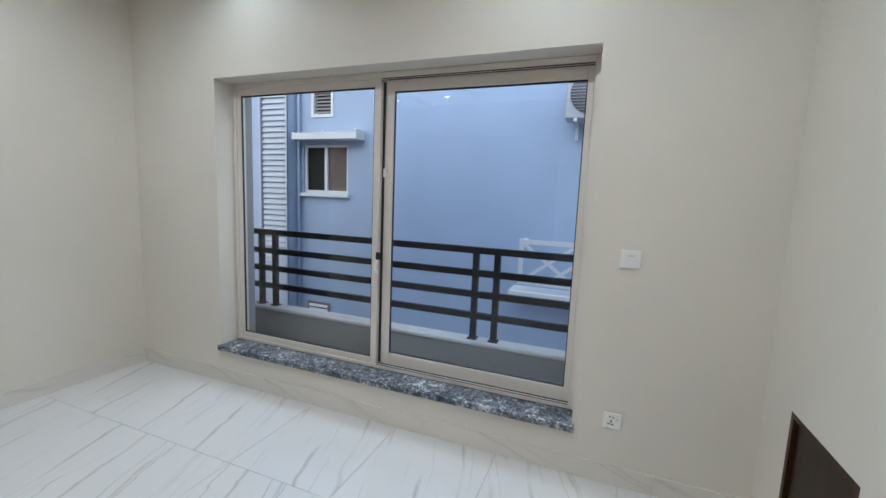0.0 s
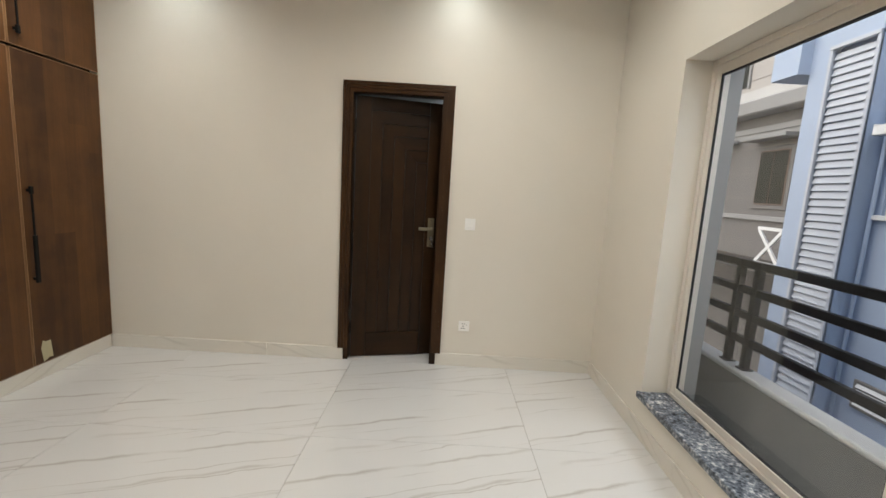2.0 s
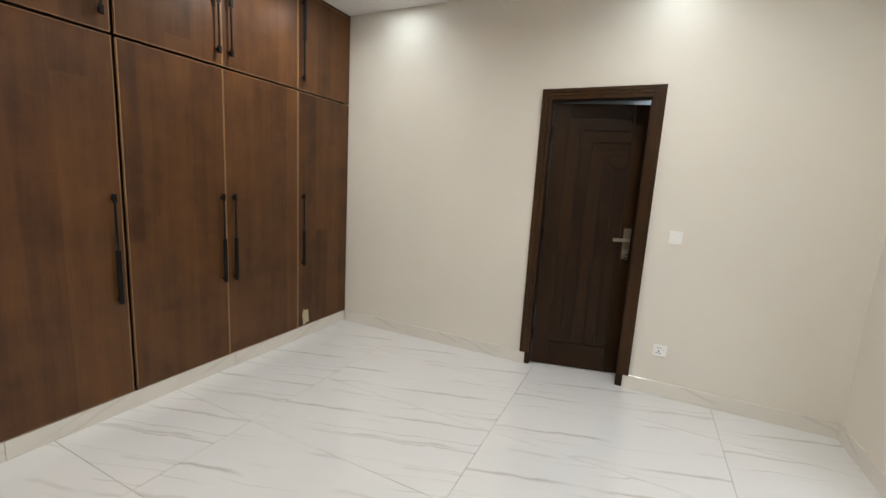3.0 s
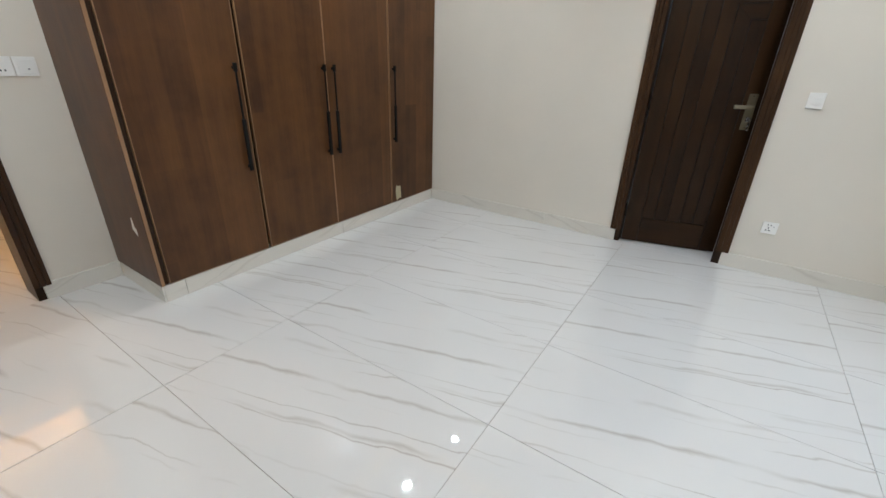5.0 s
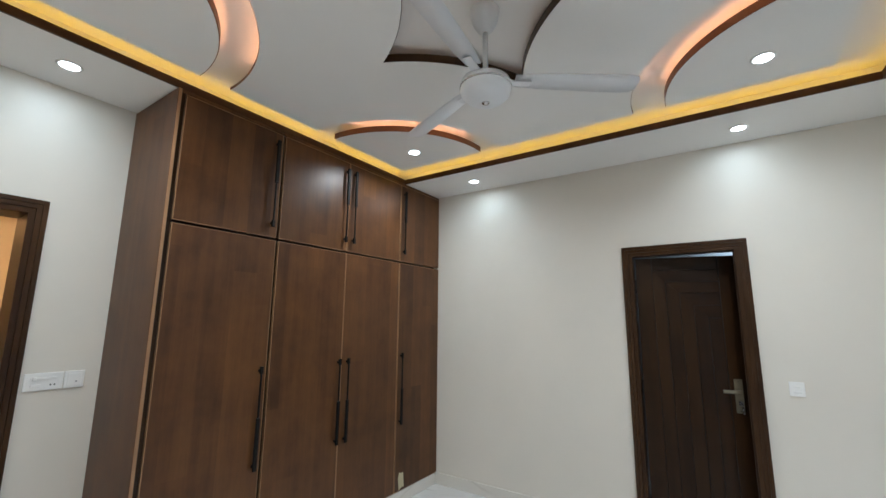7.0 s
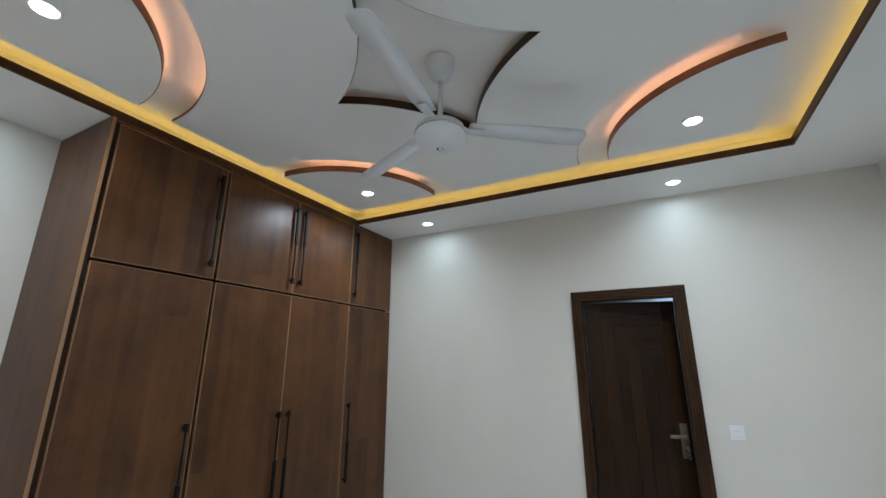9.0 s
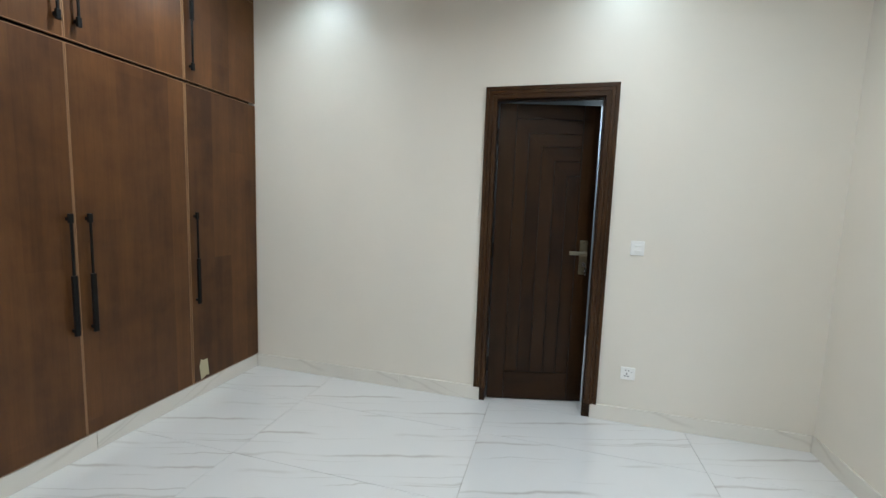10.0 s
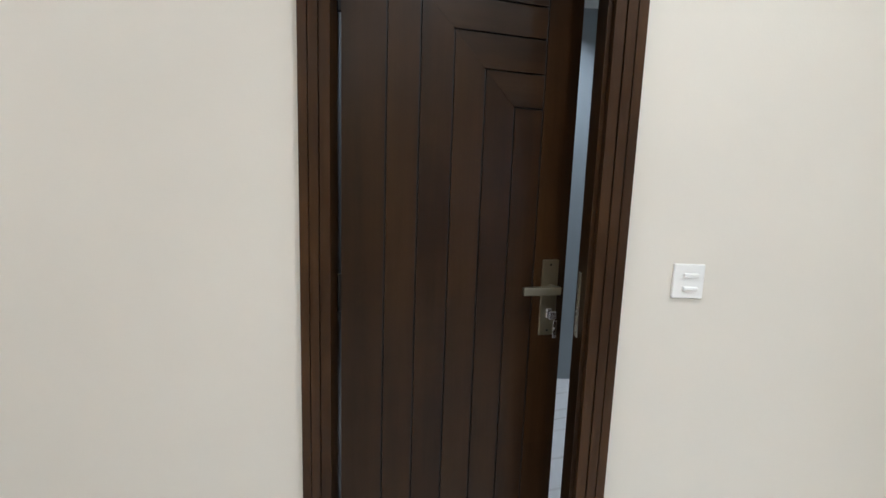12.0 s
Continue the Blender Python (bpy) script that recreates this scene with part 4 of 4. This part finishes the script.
# small window with canopy
fw = part("window", hwj([(wx0, wx0 + 0.045, NB + 0.03, NB + 0.09, wz0, wz1), (wx1 - 0.045, wx1, NB + 0.03, NB + 0.09, wz0, wz1), (wx0 + 0.045, wx1 - 0.045, NB + 0.03, NB + 0.09, wz0, wz0 + 0.05),
                         (wx0 + 0.045, wx1 - 0.045, NB + 0.03, NB + 0.09, wz1 - 0.045, wz1), (-0.972, -0.912, NB + 0.02, NB + 0.09, wz0 + 0.05, wz1 - 0.045)], 0.004), OUT_WHITE, house, "white sliding window frame")
part("pane", hwj([(wx0 + 0.045, -0.972, NB + 0.06, NB + 0.066, wz0 + 0.05, wz1 - 0.045)]), DARK_GLASS, fw)
part("pane", hwj([(-0.912, wx1 - 0.045, NB + 0.05, NB + 0.056, wz0 + 0.05, wz1 - 0.045)]), CURTAIN, fw, "dull brown screened pane")
part("sill", hwj([(wx0 - 0.06, wx1 + 0.03, NB - 0.06, NB + 0.03, wz0 - 0.055, wz0)], 0.006), OUT_WHITE, fw)
part("canopy", hwj([(-1.40, -0.20, 7.70, NB, 2.195, 2.285), (-1.40, -1.37, 7.70, NB, 2.285, 2.31), (-0.23, -0.20, 7.70, NB, 2.285, 2.345), (-1.37, -0.23, 7.70, 7.72, 2.285, 2.30), (-0.80, -0.77, 7.70, 7.73, 2.30, 2.33)], 0.006), OUT_WHITE, house, "white concrete window canopy")
vent = part("vent", hwj([(vx0, vx0 + 0.05, NB - 0.02, NB + 0.08, vz0, vz1), (vx1 - 0.05, vx1, NB - 0.02, NB + 0.08, vz0, vz1), (vx0 + 0.05, vx1 - 0.05, NB - 0.02, NB + 0.08, vz0, vz0 + 0.05), (vx0 + 0.05, vx1 - 0.05, NB - 0.02, NB + 0.08, vz1 - 0.05, vz1)], 0.004), OUT_WHITE, house, "white louvred vent frame")
part("vent_back", hwj([(vx0 + 0.05, vx1 - 0.05, NB + 0.09, NB + 0.10, vz0 + 0.05, vz1 - 0.05)]), DARK_GLASS, vent)
for i in range(6):
    bm = bmesh.new()
    add_box(bm, -0.165, 0.165, -0.004, 0.004, -0.026, 0.026)
    bm.transform(Matrix.Rotation(radians(-48), 4, "X"))
    bm.transform(Matrix.Translation(((vx0 + vx1) / 2 - 0.5, 0.03, vz0 + 0.085 + i * 0.054 + 3.5)))
    part("louvre", bm, PLASTIC_GREY, vent)
lv = part("low_vent", hwj([(VX0, VX1, NB - 0.035, NB - 0.004, VZ0, VZ0 + 0.025), (VX0, VX1, NB - 0.035, NB - 0.004, VZ1 - 0.025, VZ1), (VX0, VX0 + 0.03, NB - 0.035, NB - 0.004, VZ0 + 0.025, VZ1 - 0.025),
                           (VX1 - 0.03, VX1, NB - 0.035, NB - 0.004, VZ0 + 0.025, VZ1 - 0.025)]), CONCRETE, house, "grey vent frame")
part("vent_back", hwj([(VX0 + 0.03, VX1 - 0.03, NB - 0.012, NB - 0.006, VZ0 + 0.025, VZ1 - 0.025)]), FAN_GREY, lv)
for i in range(4):
    pitch = (VZ1 - VZ0 - 0.05) / 4
    zz = VZ0 + 0.025 + (i + 0.5) * pitch
    bm = bmesh.new()
    add_box(bm, -(VX1 - VX0) / 2 + 0.032, (VX1 - VX0) / 2 - 0.032, -0.004, 0.004, -pitch * 0.34, pitch * 0.34)
    bm.transform(Matrix.Rotation(radians(-28), 4, "X"))
    bm.transform(Matrix.Translation(((VX0 + VX1) / 2 - 0.5, -0.036, zz + 3.5)))
    part("louvre", bm, OUT_WHITE, lv)
part("pipe", add_lathe(bmesh.new(), [(0.022, 3.5 + 4.5), (0.022, 3.5 - 3.4)], 12, (-1.43 - 0.5, -0.05)), BLUE_GREY, house, "painted drain pipe")

# ledge with white lattice guard, and a condenser above it
ledge = thing("lattice_guard", "white crossed lattice guard on a wall ledge", "guard rail", (2.8, 7.78, 0.17))
part("ledge", box(-0.58, 0.95, -0.21, 0.17, 0.0, 0.06, bevel=0.006), OUT_WHITE, ledge)


def bar(bm, a, b, w, y0, y1):
    a, b = Vector(a), Vector(b)
    d = (b - a).normalized()
    s = Vector((-d.y, d.x)) * w / 2
    add_prism(bm, [tuple(a + s), tuple(a - s), tuple(b - s), tuple(b + s)], y0, y1, lambda p, q, h: (p, h, q))


for args in (((-0.47, 0.70), (0.90, 0.70)), ((-0.47, 0.18), (0.90, 0.18)), ((-0.44, 0.18), (-0.44, 0.74)), ((0.24, 0.20), (0.24, 0.68)), ((0.88, 0.18), (0.88, 0.72))):
    bm = bmesh.new()
    flat = args[0][1] == args[1][1]
    bar(bm, *args, 0.055, -0.20 if flat else -0.197, -0.165 if flat else -0.168)
    part("rail", bm, OUT_WHITE, ledge)
for args in (((-0.42, 0.20), (0.22, 0.68)), ((-0.42, 0.68), (0.22, 0.20)), ((0.26, 0.20), (0.86, 0.68)), ((0.26, 0.68), (0.86, 0.20)), ((-0.10, 0.20), (0.22, 0.44))):
    bm = bmesh.new()
    tilt = 0.004 if args[1][1] > args[0][1] else 0.0
    bar(bm, *args, 0.042, -0.193 + tilt, -0.178 + tilt)
    part("lattice_bar", bm, OUT_WHITE, ledge)
for x in (-0.44, 0.88):
    part("side_rail", box(x - 0.021, x + 0.021, -0.163, 0.168, 0.682, 0.718), OUT_WHITE, ledge)
    part("side_rail", box(x - 0.021, x + 0.021, -0.163, 0.168, 0.165, 0.198), OUT_WHITE, ledge)
ac = thing("air_conditioner", "white outdoor air conditioner unit on wall brackets", "air conditioner", (3.18, 7.68, 2.36))
part("casing", box(-0.40, 0.40, -0.15, 0.14, 0.0, 0.56, bevel=0.015, segments=2), AC_GREY, ac)
# flat disc; the recess's shade is only in its colour
bm = bmesh.new()
add_lathe(bm, [(0.235, 0.0), (0.235, 0.012), (0.06, 0.014)], 40)
bm.transform(Matrix.Rotation(radians(90), 4, "X"))
bm.transform(Matrix.Translation((-0.12, -0.150, 0.28)))
part("fan_recess", bm, FAN_GREY, ac)
bm = bmesh.new()
for i in range(14):
    zc = 0.06 + i * 0.034
    half = math.sqrt(max(0.0, 0.24 ** 2 - (zc - 0.28) ** 2))
    if half > 0.03:
        add_box(bm, -0.12 - half, -0.12 + half, -0.175, -0.171, zc - 0.003, zc + 0.003)
add_box(bm, -0.123, -0.117, -0.1755, -0.170, 0.05, 0.51)
part("grille", bm, AC_GREY, ac)
for x in (-0.28, 0.28):
    bm = bmesh.new()
    add_box(bm, x - 0.02, x + 0.02, -0.16, 0.268, -0.035, 0.0)
    add_box(bm, x - 0.02, x + 0.02, 0.235, 0.268, -0.20, -0.035)
    part("bracket", bm, OUT_WHITE, ac)

# ---- outside: farther house, ground ----
far = thing("house", "pale plastered house with cornices farther along", "house", (-8.5, 11.0, -3.5))
fb = lambda x0, x1, y0, y1, z0, z1, **k: box(x0 + 8.5, x1 + 8.5, y0 - 11.0, y1 - 11.0, z0 + 3.5, z1 + 3.5, **k)
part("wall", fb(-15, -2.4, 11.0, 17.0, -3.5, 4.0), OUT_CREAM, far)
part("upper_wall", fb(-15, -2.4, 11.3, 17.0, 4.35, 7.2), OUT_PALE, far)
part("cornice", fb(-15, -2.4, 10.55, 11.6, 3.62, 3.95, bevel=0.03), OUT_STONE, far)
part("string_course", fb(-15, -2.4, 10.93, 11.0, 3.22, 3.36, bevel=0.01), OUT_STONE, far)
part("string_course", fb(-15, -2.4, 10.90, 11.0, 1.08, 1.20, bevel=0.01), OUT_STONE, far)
for zz in (1.60, 2.23, 2.86):
    part("joint", fb(-15, -2.4, 10.992, 11.0, zz, zz + 0.025), CONCRETE, far)
part("band", fb(-15, -2.4, 10.97, 11.0, 3.08, 3.222), OUT_STONE, far)


def far_window(x0, x1, z0, z1, lip):
    """A window in a proud surround, with a mid rail and a shallow canopy on its own."""
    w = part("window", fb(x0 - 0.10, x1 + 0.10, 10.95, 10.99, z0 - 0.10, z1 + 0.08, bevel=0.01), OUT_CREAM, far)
    part("frame", fb(x0, x1, 10.935, 10.948, z0, z1, bevel=0.004), CURTAIN, w, "brown window frame")
    mid = (x0 + x1) / 2
    part("pane", fb(x0 + 0.04, mid - 0.02, 10.92, 10.933, z0 + 0.04, z1 - 0.04), DARK_GLASS, w)
    part("pane", fb(mid + 0.02, x1 - 0.04, 10.92, 10.933, z0 + 0.04, z1 - 0.04), DARK_GLASS, w)
    part("canopy", fb(x0 - lip, x1 + lip, 10.55, 10.948, z1 + 0.22, z1 + 0.31, bevel=0.01), OUT_STONE, w)


far_window(-7.30, -6.40, 1.46, 2.76, 0.25)
far_window(-9.75, -8.62, 1.34, 2.80, 0.45)
up = part("window", fb(-10.1, -8.65, 11.27, 11.295, 4.60, 6.0, bevel=0.01), DARK_GLASS, far)
part("frame", fb(-8.65, -8.57, 11.25, 11.295, 4.55, 6.05, bevel=0.01), OUT_STONE, up)
part("joint", fb(-15, -2.4, 11.292, 11.3, 4.72, 4.74), CONCRETE, far)
part("roof", fb(-15, -2.4, 11.0, 17.0, 4.0, 4.35), PARAPET_TOP, far)
part("lower_roof", fb(-15, -2.4, 9.3, 11.0, -0.15, 0.16), ROOF_DARK, far, "dark lower roof")
guard = thing("lattice_guard", "white crossed lattice guard on the lower roof", "guard rail", (-5.25, 10.2, 0.16))
for args in (((-0.75, 0.79), (0.6, 0.79)), ((-0.75, 0.035), (0.6, 0.035)), ((-0.72, 0.06), (-0.10, 0.76)), ((-0.72, 0.76), (-0.10, 0.06)), ((-0.05, 0.06), (0.57, 0.76)), ((-0.05, 0.76), (0.57, 0.06))):
    bm = bmesh.new()
    tilt = 0.004 if args[1][1] > args[0][1] else (0.0 if args[1][1] < args[0][1] else -0.004)
    bar(bm, *args, 0.07, -0.02 + tilt, 0.02 + tilt)
    part("lattice_bar", bm, OUT_WHITE, guard)
solid("drain_pipe", add_lathe(bmesh.new(), [(0.04, 6.4), (0.04, 0.0)], 12), CURTAIN, "reddish brown drain pipe on a wall", "pipe", (-6.19, 10.95, -3.5))
bm = bmesh.new()
bmesh.ops.create_grid(bm, x_segments=2, y_segments=2, size=400)
g = setting("ground", bm, CONCRETE, "rough grey ground far below")
g.location.z = -3.5
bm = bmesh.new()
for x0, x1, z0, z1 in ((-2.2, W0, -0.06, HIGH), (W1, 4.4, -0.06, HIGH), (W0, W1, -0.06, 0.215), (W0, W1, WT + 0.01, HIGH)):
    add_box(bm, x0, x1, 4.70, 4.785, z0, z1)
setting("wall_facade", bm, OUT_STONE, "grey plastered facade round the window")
# own house below and above the window, seen only from outside
setting("facade", box(-8.0, 9.0, 4.70, 4.76, -3.5, -0.30), BLUE_GREY)
setting("roof_slab", box(-2.2, 4.4, -2.9, 4.80, HIGH, HIGH + 0.2), OUT_WHITE)

# ---- skirting and floor tiles, piece by piece ----
def skirting(name, runs, height=0.100, thick=0.010, piece=1.21):
    base = new(name)
    tagged(base, "cream marble skirting tiles along the wall", kind="structure")
    for axis, fixed, a, b, into in runs:
        p = a
        while p < b - 0.01:
            q = min(b, p + piece)
            bm = bmesh.new()
            lo, hi = sorted((fixed, fixed + into * thick))
            if axis == "x":
                add_box(bm, p + 0.0008, q - 0.0008, lo, hi, 0.0, height, bevel=0.0015)
                c = ((p + q) / 2, (lo + hi) / 2)
            else:
                add_box(bm, lo, hi, p + 0.0008, q - 0.0008, 0.0, height, bevel=0.0015)
                c = ((lo + hi) / 2, (p + q) / 2)
            bm.transform(Matrix.Translation((-c[0], -c[1], 0)))
            o = part("skirting_tile", bm, SKIRT, base)
            o.location = (c[0], c[1], 0)
            p = q
    return base


skirting("baseboard", [("y", 0.0, FRONT, D0 - 0.036, 1), ("y", 0.0, D1 + 0.036, NORTH, 1), ("x", NORTH, 0.012, EAST, -1), ("y", EAST, SOUTH, NORTH - 0.012, -1),
                       ("x", SOUTH, 2.556, H0 - 0.036, 1), ("x", SOUTH, H1 + 0.036, EAST - 0.012, 1)])
skirting("baseboard_plinth", [("x", FRONT - 0.012, 0.012, 2.545, 1), ("y", 2.545, SOUTH + 0.012, FRONT - 0.002, 1)], 0.099)

floor_ob = bpy.data.objects["floor"]
XJ = [0.0, 0.411, 1.026, 1.641, 2.256, 2.871, 3.486, EAST]
YJ = [SOUTH, 1.388, 2.600, 3.805, NORTH]
J = 0.0011
for i in range(len(XJ) - 1):
    for k in range(len(YJ) - 1):
        x0, x1, y0, y1 = XJ[i] + J, XJ[i + 1] - J, YJ[k] + J, YJ[k + 1] - J
        ox, oy = (XJ[i + 1] - 0.3075 if i == 0 else XJ[i] + 0.3075), (YJ[k + 1] - 0.605 if k == 0 else YJ[k] + 0.605)
        bm = box(x0 - ox, x1 - ox, y0 - oy, y1 - oy, -0.0105, 0.0, bevel=0.0007)
        o = part("floor_tile", bm, TILE, floor_ob)
        o.location = (ox, oy, 0)
bm = box(-0.2, -0.001, D0 + 0.001, D1 - 0.001, -0.014, 0.0)
setting("threshold", bm, TILE, "polished marble threshold")
